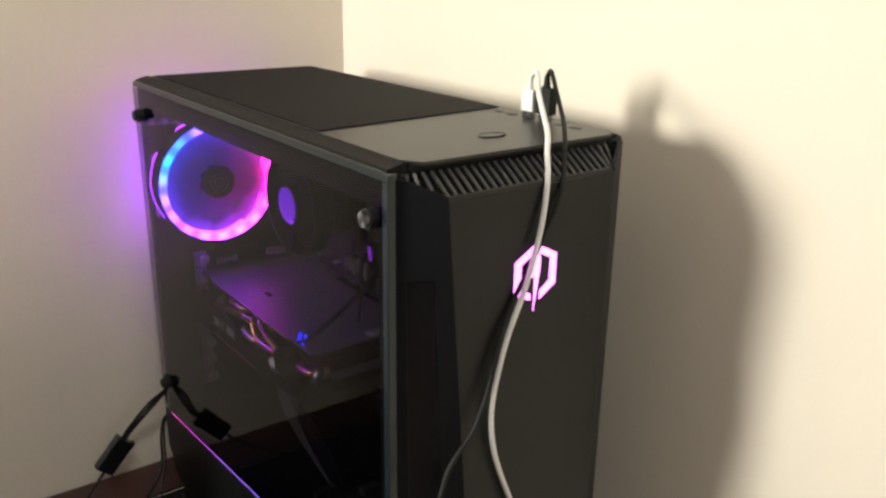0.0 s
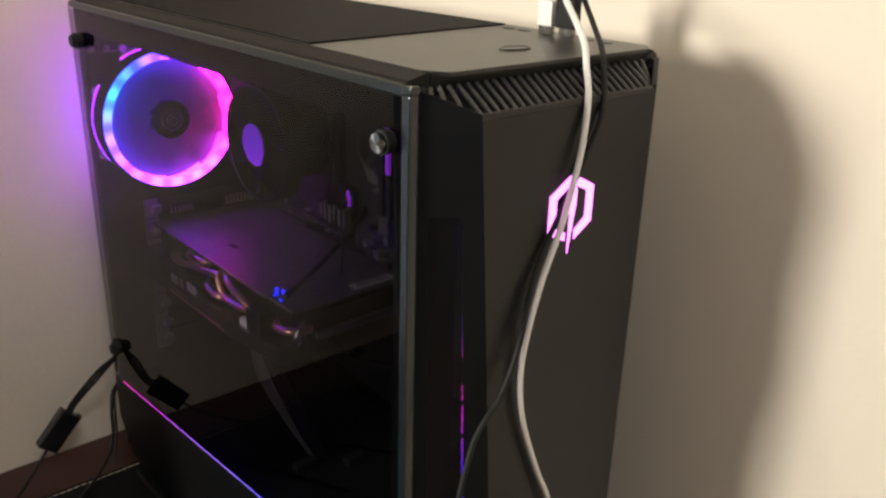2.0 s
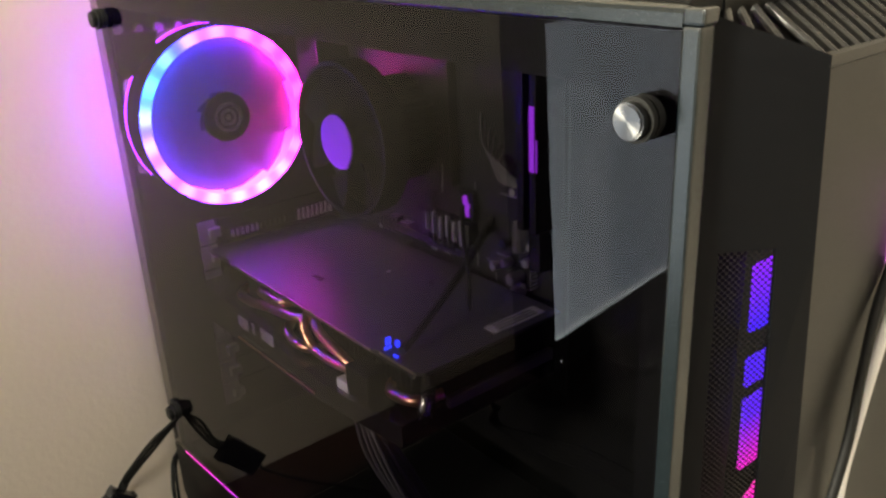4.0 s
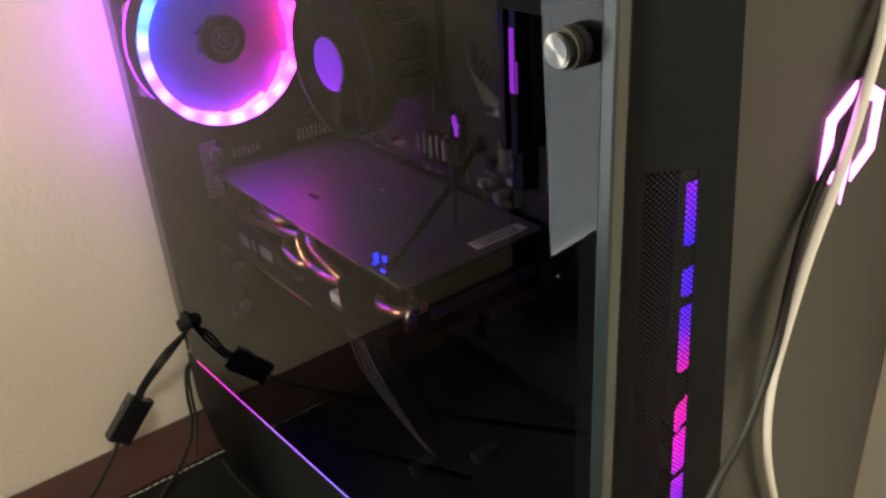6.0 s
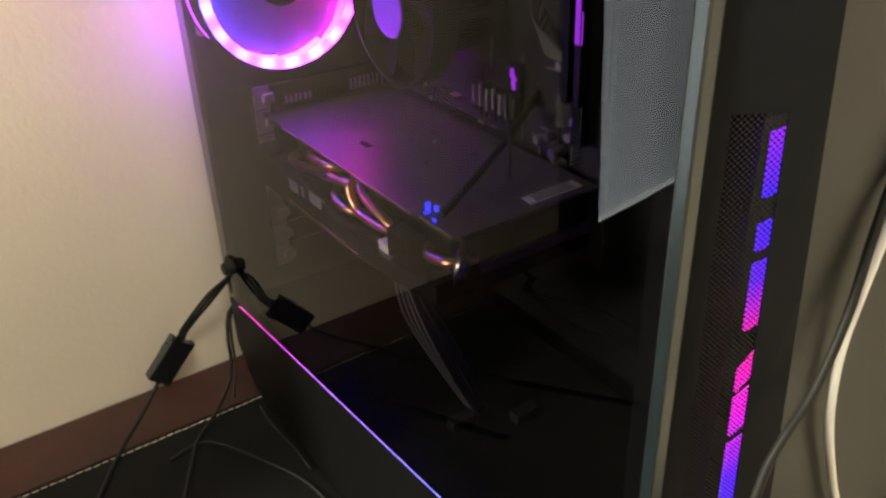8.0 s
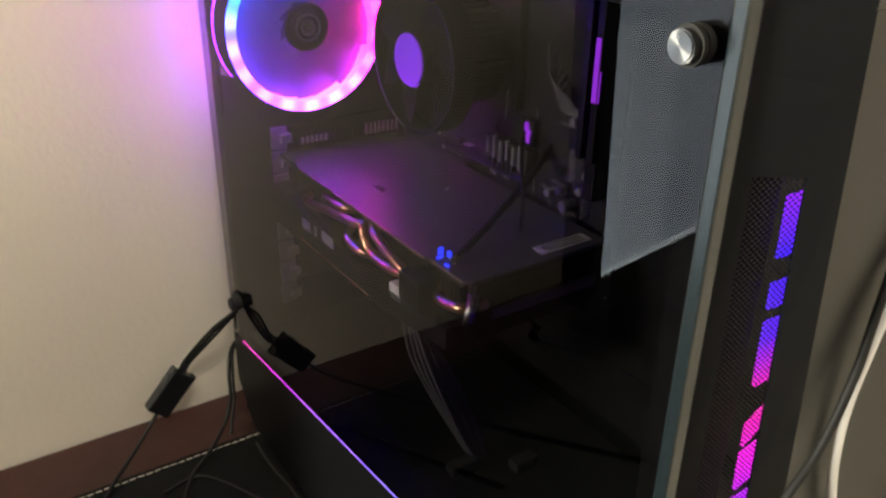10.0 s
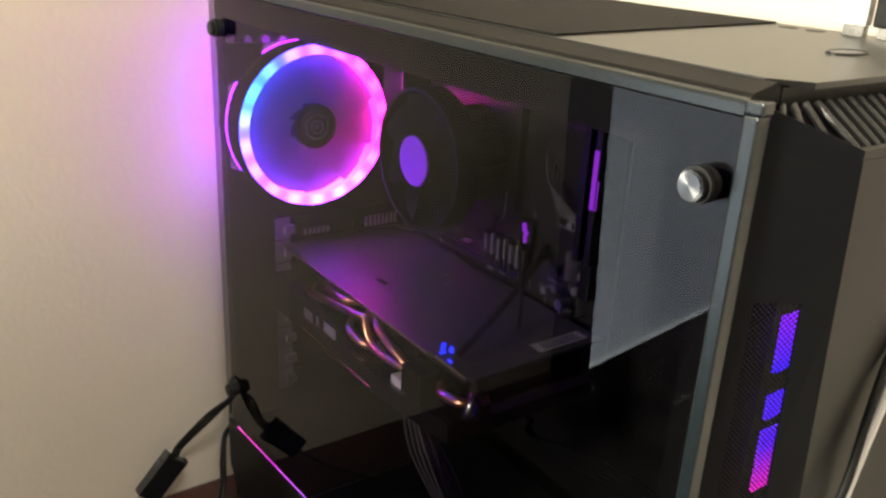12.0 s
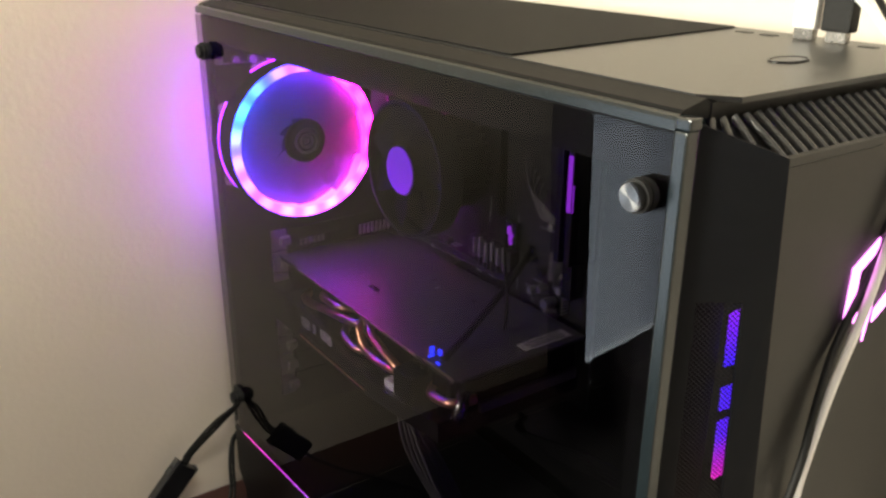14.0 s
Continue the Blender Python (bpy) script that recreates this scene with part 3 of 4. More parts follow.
def bpart(name, bm, material, label="", smooth=False):
    bm.transform(Matrix.Translation((-BX, -0.335, -0.31)))
    return part(name, bm, material, board, label, smooth)


bpart("circuit_board", box(B(), BX, BX + 0.002, 0.205, 0.478, 0.170, 0.430), M_PCB)
for y in (0.222, 0.335, 0.455):
    for z in (0.192, 0.424):
        bpart("standoff", cyl(B(), pose(BX + 0.007, y, z) @ FACE_LEFT, 0.003, 0.0104, 12), M_SILVER)
bpart("port_block", box(B(), BX - 0.030, BX - 0.0003, 0.440, 0.472, 0.285, 0.425, 0.002), M_PLASTIC)
rnd = random.Random(7)
for z, w in ((0.252, 0.086), (0.225, 0.016), (0.205, 0.086)):
    bpart("card_slot", box(B(), BX - 0.011, BX - 0.0003, 0.43 - w - 0.05, 0.43 - 0.05 + 0.02, z - 0.0035, z + 0.0035, 0.0008), M_GLOSS)
# passive heat sink with raised ribs near the graphics card
hs = box(B(), BX - 0.010, BX - 0.0003, 0.290, 0.345, 0.258, 0.275, 0.001)
bpart("chip_cooler", hs, M_PLASTIC)
for k in range(6):
    y = 0.296 + 0.0078 * k
    bpart("cooler_rib", box(B(), BX - 0.013, BX - 0.0098, y - 0.0012, y + 0.0012, 0.258 + 0.002 * (k % 3), 0.278 - 0.003 * (k % 2), 0.0006), M_SILVER)
for k in range(12):
    y, z = rnd.uniform(0.222, 0.30), rnd.uniform(0.195, 0.335)
    r, h = rnd.choice(((0.003, 0.009), (0.0024, 0.007), (0.0035, 0.010)))
    bpart("capacitor", cyl(B(), pose(BX - h / 2 - 0.0003, y, z) @ FACE_LEFT, r, h, 18, bevel=0.0005), M_SILVER if k % 3 else M_GLOSS, smooth=True)
for y, z, n, rows in ((0.243, 0.268, 9, 2), (0.247, 0.236, 5, 2), (0.238, 0.305, 6, 2)):
    bm = B()
    for k in range(n):
        for j in range(rows):
            box(bm, BX - 0.009, BX - 0.0003, y + 0.0026 * j - 0.0004, y + 0.0026 * j + 0.0004, z + 0.0026 * k - 0.0004, z + 0.0026 * k + 0.0004)
    bpart("pin_header", bm, M_PALE, "rows of metal pins")
for k in range(26):
    y, z = rnd.uniform(0.222, 0.43), rnd.uniform(0.192, 0.29)
    a, b = rnd.uniform(0.0012, 0.004), rnd.uniform(0.0012, 0.005)
    bpart("chip", box(B(), BX - 0.0018, BX - 0.0003, y - a, y + a, z - b, z + b, 0.0003, 1), rnd.choice((M_GLOSS, M_SILVER, M_INNER)))
for k in range(7):
    y = 0.325 + 0.013 * k
    bpart("choke", box(B(), BX - 0.007, BX - 0.0003, y - 0.0045, y + 0.0045, 0.405, 0.414, 0.001), M_INNER)
for k in range(13):
    y, z = rnd.uniform(0.232, 0.345), rnd.uniform(0.236, 0.318)
    a = rnd.uniform(0.003, 0.010)
    up = k % 2
    bpart("printed_line", box(B(), BX - 0.0006, BX - 0.0001, y - (0.0004 if up else a), y + (0.0004 if up else a), z - (a if up else 0.0004), z + (a if up else 0.0004)), M_SILVER, "pale printed line")
bpart("lit_mark", prism(B(), [(0.2935, 0.2800), (0.2965, 0.2795), (0.2972, 0.2845), (0.2990, 0.2860), (0.2992, 0.2945), (0.2958, 0.2955), (0.2945, 0.2900), (0.2925, 0.2895), (0.2925, 0.2865), (0.2940, 0.2860)], "x", BX - 0.0065, BX - 0.0055), M_RAMLED, "violet lit printed mark")
bpart("mark_base", box(B(), BX - 0.0055, BX - 0.0003, 0.289, 0.303, 0.276, 0.299, 0.001), M_GLOSS)
for y, z, r, tall in ((0.2455, 0.2365, 0.0040, 0.011), (0.2465, 0.2475, 0.0042, 0.012), (0.2560, 0.2560, 0.0030, 0.009), (0.2350, 0.2620, 0.0030, 0.009)):
    bpart("capacitor", cyl(B(), pose(BX - tall / 2 - 0.0003, y, z) @ FACE_LEFT, r, tall, 18, bevel=0.0006), M_SILVER, "bright round capacitor", True)
for y, z, n in ((0.2310, 0.2440, 24), (0.2365, 0.2700, 14), (0.2410, 0.2620, 16)):
    bm = B()
    for k in range(n):
        box(bm, BX - 0.0075, BX - 0.0003, y - 0.0005, y + 0.0005, z + 0.0027 * k - 0.0005, z + 0.0027 * k + 0.0005)
    bpart("pin_header", bm, M_SILVER, "row of metal pins")
for k in range(7):
    y = 0.318 + 0.0135 * k
    bpart("coil", box(B(), BX - 0.0075, BX - 0.0003, y - 0.0050, y + 0.0050, 0.2465, 0.2535 + 0.0025 * (k % 3), 0.0012), M_SILVER if k % 3 == 1 else M_FIN, "small square coil")
for k in range(5):
    y = 0.3055 + 0.0058 * k
    bpart("cooling_rib", box(B(), BX - 0.0120, BX - 0.0003, y - 0.0010, y + 0.0010, 0.2520, 0.2760 - 0.0035 * (k % 2), 0.0006), M_FIN, "upright metal rib")
bpart("memory_slot", box(B(), BX - 0.0080, BX - 0.0003, 0.3090, 0.3105, 0.300, 0.405, 0.0004), M_FIN, "thin pale slot edge")
bpart("power_socket", box(B(), BX - 0.014, BX - 0.0003, 0.216, 0.226, 0.262, 0.318, 0.001), M_GLOSS)

for k, y in enumerate((0.2095, 0.2205)):
    stick = thing("memory_stick", "black memory stick with a lit violet edge" if k == 0 else "black memory stick without light", "memory", (0.1585, y, 0.357), "memory sticks on the motherboard")
    part("heat_spreader", box(B(), -0.013, 0.012, -0.0028, 0.0028, -0.062, 0.062, 0.0008), M_INNER, stick)
    part("contact_edge", box(B(), 0.012, 0.0132, -0.0008, 0.0008, -0.060, 0.060), M_PCB, stick)
    if k == 0:
        part("light_strip", box(B(), -0.0140, -0.0131, -0.0020, 0.0020, -0.022, 0.018, 0.0003, 1), M_RAMLED, stick, "violet glowing strip")
        part("light_strip", box(B(), -0.0134, -0.0122, -0.0034, -0.0029, -0.022, -0.002, 0.0002, 1), M_RAMLED, stick, "violet glowing strip")

CPU = Vector((BX, 0.3660, 0.3338))
cooler = thing("processor_cooler", "round black processor cooler with a lit hub", "cooler", CPU)
part("heat_sink", cyl(B(), pose(-0.0205, 0, 0) @ FACE_LEFT, 0.032, 0.040, 40), M_DARK, cooler, smooth=True)
for k in range(32):
    bm = box(B(), -0.040, -0.001, 0.032, 0.0390, -0.0006, 0.0006)
    bm.transform(Matrix.Rotation(2 * math.pi * k / 32, 4, "X"))
    part("fin", bm, M_DARK, cooler)
part("fan_shroud", ring(B(), pose(-0.0525, 0, 0) @ FACE_LEFT, 0.0530, 0.0560, 0.021, 64), M_DARK, cooler, smooth=True)
part("fan_back", cyl(B(), pose(-0.043, 0, 0) @ FACE_LEFT, 0.0530, 0.003, 48), M_DARK, cooler)
for k in range(7):
    bm = B()
    rows = []
    for j in range(5):
        rad = 0.0188 + 0.0330 * j / 4
        rows.append([bm.verts.new((-0.061 + 0.012 * i / 2, rad * math.cos(2 * math.pi * k / 7 + 0.35 * i + 0.08 * j), rad * math.sin(2 * math.pi * k / 7 + 0.35 * i + 0.08 * j))) for i in range(3)])
    for p, q in zip(rows, rows[1:]):
        for i in range(2):
            bm.faces.new((p[i], p[i + 1], q[i + 1], q[i]))
    bmesh.ops.solidify(bm, geom=bm.faces[:], thickness=0.0008)
    part("blade", bm, M_DARK, cooler, smooth=True)
chub = part("hub", cyl(B(), pose(-0.0545, 0, 0) @ FACE_LEFT, 0.0205, 0.020, 40, bevel=0.001), M_GLOSS, cooler, smooth=True)
part("hub_cap", cyl(B(), pose(-0.0651, 0, 0) @ FACE_LEFT, 0.0192, 0.0012, 40), M_HUB, chub, "violet glowing hub cap", True)

# graphics card
GX0, GX1, GF, GR, GZ = 0.043, 0.160, 0.1985, 0.455, 0.241
SX = 0.0325                       # outer face of the fan shroud
card = thing("graphics_card", "black graphics card with copper heat pipes and backplate", "graphics card", (0.1, 0.34, GZ))
gm = Matrix.Translation((-0.1, -0.34, -GZ))


def gpart(name, bm, material, label="", smooth=False, parent=None):
    bm.transform(gm)
    return part(name, bm, material, parent or card, label, smooth)


outline = [(GX0 + 0.006, GR), (GX0, GR - 0.022), (GX0, 0.244), (GX0 + 0.002, 0.238), (GX0 + 0.002, GF + 0.004), (GX0 + 0.006, GF), (GX1, GF), (GX1, GR)]
plate = gpart("backplate", prism(B(), outline, "z", GZ - 0.0022, GZ), M_BACK, "dark satin metal backplate")
gpart("edge_contact", box(B(), GX1, BX - 0.0004, 0.37, 0.45, GZ - 0.0030, GZ - 0.0012), M_PCB)
gpart("circuit_board", box(B(), GX0 + 0.003, GX1, GF + 0.006, 0.474, GZ - 0.006, GZ - 0.0024), M_PCB)
gpart("bright_edge", box(B(), GX0 - 0.0006, GX0 + 0.0004, 0.2445, GR - 0.023, GZ - 0.0020, GZ - 0.0002), M_GOLD, "thin bright edge of the backplate")
gpart("bright_edge", box(B(), GX0 + 0.0014, GX0 + 0.0024, GF + 0.005, 0.2375, GZ - 0.0020, GZ - 0.0002), M_GOLD, "thin bright edge of the backplate")
gpart("cooler_block", box(B(), GX0 + 0.014, GX1 - 0.004, GF + 0.012, GR - 0.02, GZ - 0.034, GZ - 0.0062), M_INNER)
for k in range(42):
    y = GF + 0.016 + 0.005 * k
    gpart("fin", box(B(), GX0 + 0.007, GX0 + 0.0142, y - 0.0005, y + 0.0005, GZ - 0.030, GZ - 0.008), M_FIN)
gpart("fan_shroud", prism(B(), [(GR + 0.012, GZ - 0.056), (GR + 0.012, GZ - 0.024), (0.425, GZ - 0.0265), (0.385, GZ - 0.0270), (0.352, GZ - 0.0300), (0.340, GZ - 0.0370), (0.300, GZ - 0.0400), (0.262, GZ - 0.0385), (GF + 0.004, GZ - 0.030), (GF + 0.004, GZ - 0.045), (0.30, GZ - 0.056)], "x", SX, GX1 - 0.002), M_GLOSS, "black plastic fan shroud")
gpart("end_plate", box(B(), GX0 + 0.022, GX1 - 0.008, GF - 0.0010, GF + 0.0036, GZ - 0.031, GZ - 0.0235, 0.001), M_END, "dull metal end plate")
gpart("end_plate", box(B(), GX0 + 0.012, GX1 - 0.004, GF + 0.0045, GF + 0.0085, GZ - 0.0230, GZ - 0.0065, 0.0006), M_INNER)
gpart("shroud_trim", box(B(), SX - 0.0012, SX - 0.0002, 0.30, 0.41, GZ - 0.0525, GZ - 0.0510, 0.0003, 1), M_COPPER, "copper coloured trim line")
# copper heat pipes that loop out of the fins
pipes = [
    [(0.060, 0.432, 0.217), (0.045, 0.424, 0.2160), (0.0415, 0.400, 0.2190), (0.0410, 0.375, 0.2242), (0.0415, 0.348, 0.2275), (0.044, 0.328, 0.2305), (0.058, 0.316, 0.232)],
    [(0.060, 0.400, 0.230), (0.046, 0.390, 0.2300), (0.0430, 0.372, 0.2320), (0.0440, 0.354, 0.2335), (0.058, 0.344, 0.234)],
    [(0.058, 0.334, 0.2310), (0.044, 0.325, 0.2315), (0.0405, 0.319, 0.2245), (0.0400, 0.3085, 0.2165), (0.0405, 0.289, 0.2150), (0.044, 0.268, 0.2165), (0.058, 0.256, 0.2185)],
    [(0.058, 0.322, 0.2335), (0.043, 0.3085, 0.2335), (0.0405, 0.293, 0.2290), (0.0405, 0.2767, 0.2246), (0.0435, 0.262, 0.2190), (0.058, 0.250, 0.2150)],
    [(0.058, 0.360, 0.2180), (0.044, 0.351, 0.2140), (0.0410, 0.338, 0.2105), (0.044, 0.324, 0.2090), (0.058, 0.314, 0.2090)],
    [(0.058, 0.242, 0.2165), (0.046, 0.231, 0.2165), (0.0440, 0.217, 0.2185), (0.0470, 0.205, 0.2205), (0.062, 0.2005, 0.2210)],
]
for pts in pipes:
    gpart("heat_pipe", tube(B(), pts, 0.0034, 12, 8), M_COPPER, "bent shiny copper heat pipe", True)
gpart("pipe_end", tube(B(), [(0.0560, 0.2060, 0.2250), (0.0510, 0.2015, 0.2200), (0.0490, 0.2015, 0.2140), (0.0500, 0.2035, 0.2080)], 0.0050, 14, 6), M_CHROME, "bright rounded pipe end", True)
# maker's mark as plain strokes, small print as bars
for y, z, wide, tall in ((0.3985, 0.2050, 0.0150, 0.0088), (0.3825, 0.2060, 0.0040, 0.0088), (0.3615, 0.2070, 0.0190, 0.0088)):
    gpart("mark_stroke", box(B(), SX - 0.0006, SX - 0.0001, y - wide / 2, y + wide / 2, z - tall / 2, z + tall / 2), M_LABEL, "plain pale printed bar")
for k, (y, wide, tall) in enumerate(((0.385, 0.030, 0.0018), (0.380, 0.038, 0.0022))):
    gpart("print_bar", box(B(), SX - 0.0006, SX - 0.0001, y - wide / 2, y + wide / 2, 0.1935 - 0.0045 * k - tall / 2, 0.1935 - 0.0045 * k + tall / 2), M_FIN, "dim printed bar")
gpart("sticker", box(B(), 0.1090, 0.1520, 0.2050, 0.2160, GZ + 0.0001, GZ + 0.0006), M_LABEL, "grey printed sticker", parent=plate)
for k in range(3):
    gpart("print_bar", box(B(), 0.114, 0.147, 0.2068 + 0.0030 * k, 0.2080 + 0.0030 * k, GZ + 0.0006, GZ + 0.0009), M_BACK, parent=plate)
for x, y in ((0.092, 0.300), (0.128, 0.345), (0.128, 0.292)):
    gpart("screw", cyl(B(), pose(x, y, GZ + 0.0003), 0.0020, 0.0008, 18), M_GLOSS, smooth=True, parent=plate)
gpart("screw", cyl(B(), pose(0.119, 0.3300, GZ + 0.0003) @ Matrix.Diagonal((1.6, 0.7, 1, 1)), 0.0014, 0.0008, 14), M_LABEL, "small bright screw", True, plate)
gpart("cut_out", box(B(), 0.0735, 0.0785, 0.351, 0.364, GZ + 0.0001, GZ + 0.0004, 0.0001, 1), M_GLOSS, parent=plate)
for x, y, w, d, hgt in ((0.0535, 0.2405, 0.0035, 0.0018, 0.0050), (0.0560, 0.2345, 0.0020, 0.0030, 0.0042), (0.0500, 0.2360, 0.0050, 0.0012, 0.0020), (0.0475, 0.2245, 0.0014, 0.0040, 0.0016)):
    gpart("status_light", box(B(), x - w / 2, x + w / 2, y - d / 2, y + d / 2, GZ + 0.0001, GZ + hgt, 0.0003), M_SPARK, "small blue status light")
plug = gpart("power_plug", box(B(), SX + 0.0030, GX0 + 0.010, 0.2400, 0.2640, 0.2035, 0.2250, 0.0015), M_DARK, "black power plug with pale end")
gpart("plug_end", box(B(), SX + 0.0045, GX0 + 0.0040, 0.2642, 0.2790, 0.1995, 0.2085, 0.0012), M_WHITE, "pale plug end", parent=plug)
gpart("bracket", box(B(), GX0 + 0.016, GX1 - 0.004, 0.4745, 0.4770, GZ - 0.050, GZ - 0.003), M_INNER, "dark metal mounting bracket")

# row of pale teeth above the card: the vent in the rear panel
vent = tagged(new("rear_vent"), "row of pale metal teeth on the rear panel", "vent")
vent.location = (0.119, DEPTH - 0.009, 0.2430)
for k in range(22):
    if k in (12, 13):
        continue
    x = -0.0485 + 0.0045 * k
    part("tooth", box(B(), x, x + 0.0022, -0.0030, 0.0, -0.0035 - 0.002 * (k > 13), 0.0030 + 0.002 * (k > 13), 0.0003, 1), M_FIN if 5 < k < 12 else M_PALE, vent)

# power cables from the card down to the shroud
power = thing("power_cable", "bundle of thin black cables from the graphics card", "cable", (0.045, 0.27, 0.067))
pm = Matrix.Translation((-0.045, -0.27, -0.067))
for k in range(12):
    a, b = (k % 3 - 1) * 0.0034, (k // 3 - 1.5) * 0.0032
    w = 0.0016 * math.sin(2.3 * k)
    pts = [(0.0395 + a * 0.7, 0.2530 + b * 1.6, 0.2035), (0.0400 + a, 0.2500 + b * 1.9, 0.188 + w), (0.0500 + a * 2.0, 0.2450 + b * 2.9, 0.155), (0.0680 + a * 2.3 + w, 0.2400 + b * 2.8, 0.110), (0.0860 + a * 1.3, 0.2370 + b * 1.4, 0.0672)]
    bm = tube(B(), pts, 0.0014, 8, 8)
    bm.transform(pm)
    part("wire", bm, M_CABLE, power, smooth=True)
for x, y, w in ((0.056, 0.228, 0.010), (0.098, 0.208, 0.008)):
    bm = box(B(), x, x + w + 0.012, y - 0.005, y + 0.005, 0.0661, 0.0741, 0.001)
    bm.transform(pm)
    part("connector", bm, M_PLASTIC, power)


def cord(name, pts, r, material, label, category, per=10):
    base = Vector(pts[-1])
    bm = tube(B(), [Vector(p) - base for p in pts], r, 10, per)
    ob = part(name, bm, material, None, label, True)
    ob.location = base
    return tagged(ob, category=category)


cord("fan_cable", [(0.1695, 0.275, 0.284), (0.160, 0.271, 0.275), (0.130, 0.258, 0.263), (0.095, 0.242, 0.254), (0.070, 0.231, 0.2480), (0.0515, 0.2235, 0.2440)], 0.0027, M_RUBBER, "black cable crossing above the graphics card", "cable")
cord("fan_cable", [(0.160, 0.292, 0.290), (0.148, 0.280, 0.288), (0.134, 0.262, 0.276), (0.124, 0.246, 0.258), (0.116, 0.238, 0.2424)], 0.0013, M_RUBBER, "thin black cable hanging onto the backplate", "cable")
for k in range(5):
    d = 0.0030 * (k - 2)
    cord("front_cable", [(0.150, 0.255 + d, 0.150), (0.125, 0.225, 0.168 + d * 0.5), (0.102, 0.195 + d, 0.1815), (0.099, 0.155, 0.190 + d * 0.9), (0.100, 0.110 + d, 0.198 + d), (0.115, 0.060, 0.180 + d), (0.150, 0.030, 0.120), (0.165, 0.030 + d, 0.0672)], 0.0016, M_DARK, "thin black cable behind the front of the case", "cable")
# fan of thin wires to the board's main power plug
for k in range(6):
    d = 0.0022 * (k - 2.5)
    cord("board_wire", [(0.1600, 0.236 + 0.4 * d, 0.3180 + d * 0.4), (0.1560, 0.248, 0.3230 + d), (0.1590, 0.262 + d, 0.3300 + 1.4 * d), (0.1700, 0.272 + 2 * d, 0.3420 + 2 * d), (0.1835, 0.280 + 2 * d, 0.352 + 2 * d)], 0.0007, M_CABLE, "thin dark wire to the motherboard plug", "wire", 6)

# ---- things on and beside the case ----
def usb_plug(name, x, y, wide, deep, tall, neck, material, label):
    ob = thing(name, label, "usb plug", (x, y, TOP + 0.0010))
    part("metal_tip", box(B(), -0.0022, 0.0022, -0.0058, 0.0058, 0.0, 0.006, 0.0003, 1), M_CHROME, ob)
    part("plug_body", box(B(), -deep / 2, deep / 2, -wide / 2, wide / 2, 0.0055, 0.0055 + tall, 0.0015), material, ob)
    part("strain_relief", cyl(B(), pose(0, 0, 0.0055 + tall + neck / 2), 0.0030, neck, 18, r2=0.0021), material, ob, smooth=True)
    return ob


white = usb_plug("usb_plug", 0.1850, 0.0790, 0.0135, 0.0065, 0.0175, 0.006, M_WHITE, "white usb plug standing in the top socket")
black = usb_plug("usb_plug", 0.1860, 0.0610, 0.0165, 0.0085, 0.0210, 0.009, M_RUBBER, "black usb plug standing in the top socket")


def lead(parent, pts, r, material, label):
    o = Vector(parent.location)
    return part("lead", tube(B(), [Vector(p) - o for p in pts], r, 10, 10), material, parent, label, True)


lead(white, [(0.185, 0.079, TOP + 0.0295), (0.1845, 0.0770, 0.4965), (0.1800, 0.0660, 0.5000), (0.1580, 0.0400, 0.4900), (0.1400, 0.0150, 0.4800), (0.1285, -0.0030, 0.4690), (0.1195, -0.0130, 0.4585), (0.1120, -0.0225, 0.4430), (0.1065, -0.0262, 0.4200), (0.1005, -0.0275, 0.3980), (0.0905, -0.0280, 0.3680), (0.0775, -0.0280, 0.3380), (0.0690, -0.0278, 0.3080), (0.0660, -0.0270, 0.2840), (0.0675, -0.0270, 0.2600), (0.0740, -0.0270, 0.2350), (0.088, -0.0270, 0.2000), (0.104, -0.0290, 0.160), (0.114, -0.038, 0.08), (0.11, -0.055, 0.0), (0.10, -0.10, PADZ + 0.0021)], 0.0020, M_WHITE, "soft white cable hanging over the front")
lead(black, [(0.186, 0.061, TOP + 0.0355), (0.1862, 0.0590, 0.5015), (0.1830, 0.0530, 0.5010), (0.175, 0.038, 0.4880), (0.163, 0.018, 0.4735), (0.1480, 0.000, 0.4660), (0.1360, -0.013, 0.4560), (0.1240, -0.0244, 0.4340), (0.1120, -0.0244, 0.4080), (0.0960, -0.0242, 0.3800), (0.0800, -0.0244, 0.3540), (0.0690, -0.0270, 0.3310), (0.0610, -0.0290, 0.3030), (0.0480, -0.0300, 0.2750), (0.0320, -0.0305, 0.2590), (0.0225, -0.0310, 0.2430), (0.010, -0.034, 0.20), (0.0, -0.042, 0.12), (0.004, -0.06, 0.03), (0.02, -0.10, PADZ + 0.0019)], 0.0018, M_RUBBER, "black cable hanging over the front")

# light controller that hangs from the lower rear screw
A, E_ = Vector((-0.0500, 0.513, 0.0320)), Vector((-0.0805, 0.506, -0.0015))
way = (E_ - A).normalized()
ctrl = thing("light_controller", "small black inline controller box hanging from cables", "controller", (A + E_) / 2)
turn = math.degrees(math.atan2(way.z, way.x))
m = pose(0, 0, 0, 0, -turn, 0)
bm = box(B(), -0.0225, 0.0225, -0.0060, 0.0060, -0.0115, 0.0115, 0.0018)
bm.transform(m)
part("controller_body", bm, M_GLOSS, ctrl)
for x, z in ((-0.0195, 0.0110), (-0.0195, -0.0110), (-0.010, -0.0112)):
    bm = box(B(), x - 0.004, x + 0.004, -0.004, 0.004, z - 0.0016, z + 0.0016, 0.0006)
    bm.transform(m)
    part("clip", bm, M_PLASTIC, ctrl)
c = (A + E_) / 2
hook = Vector((-0.0085, 0.4665, 0.1060))
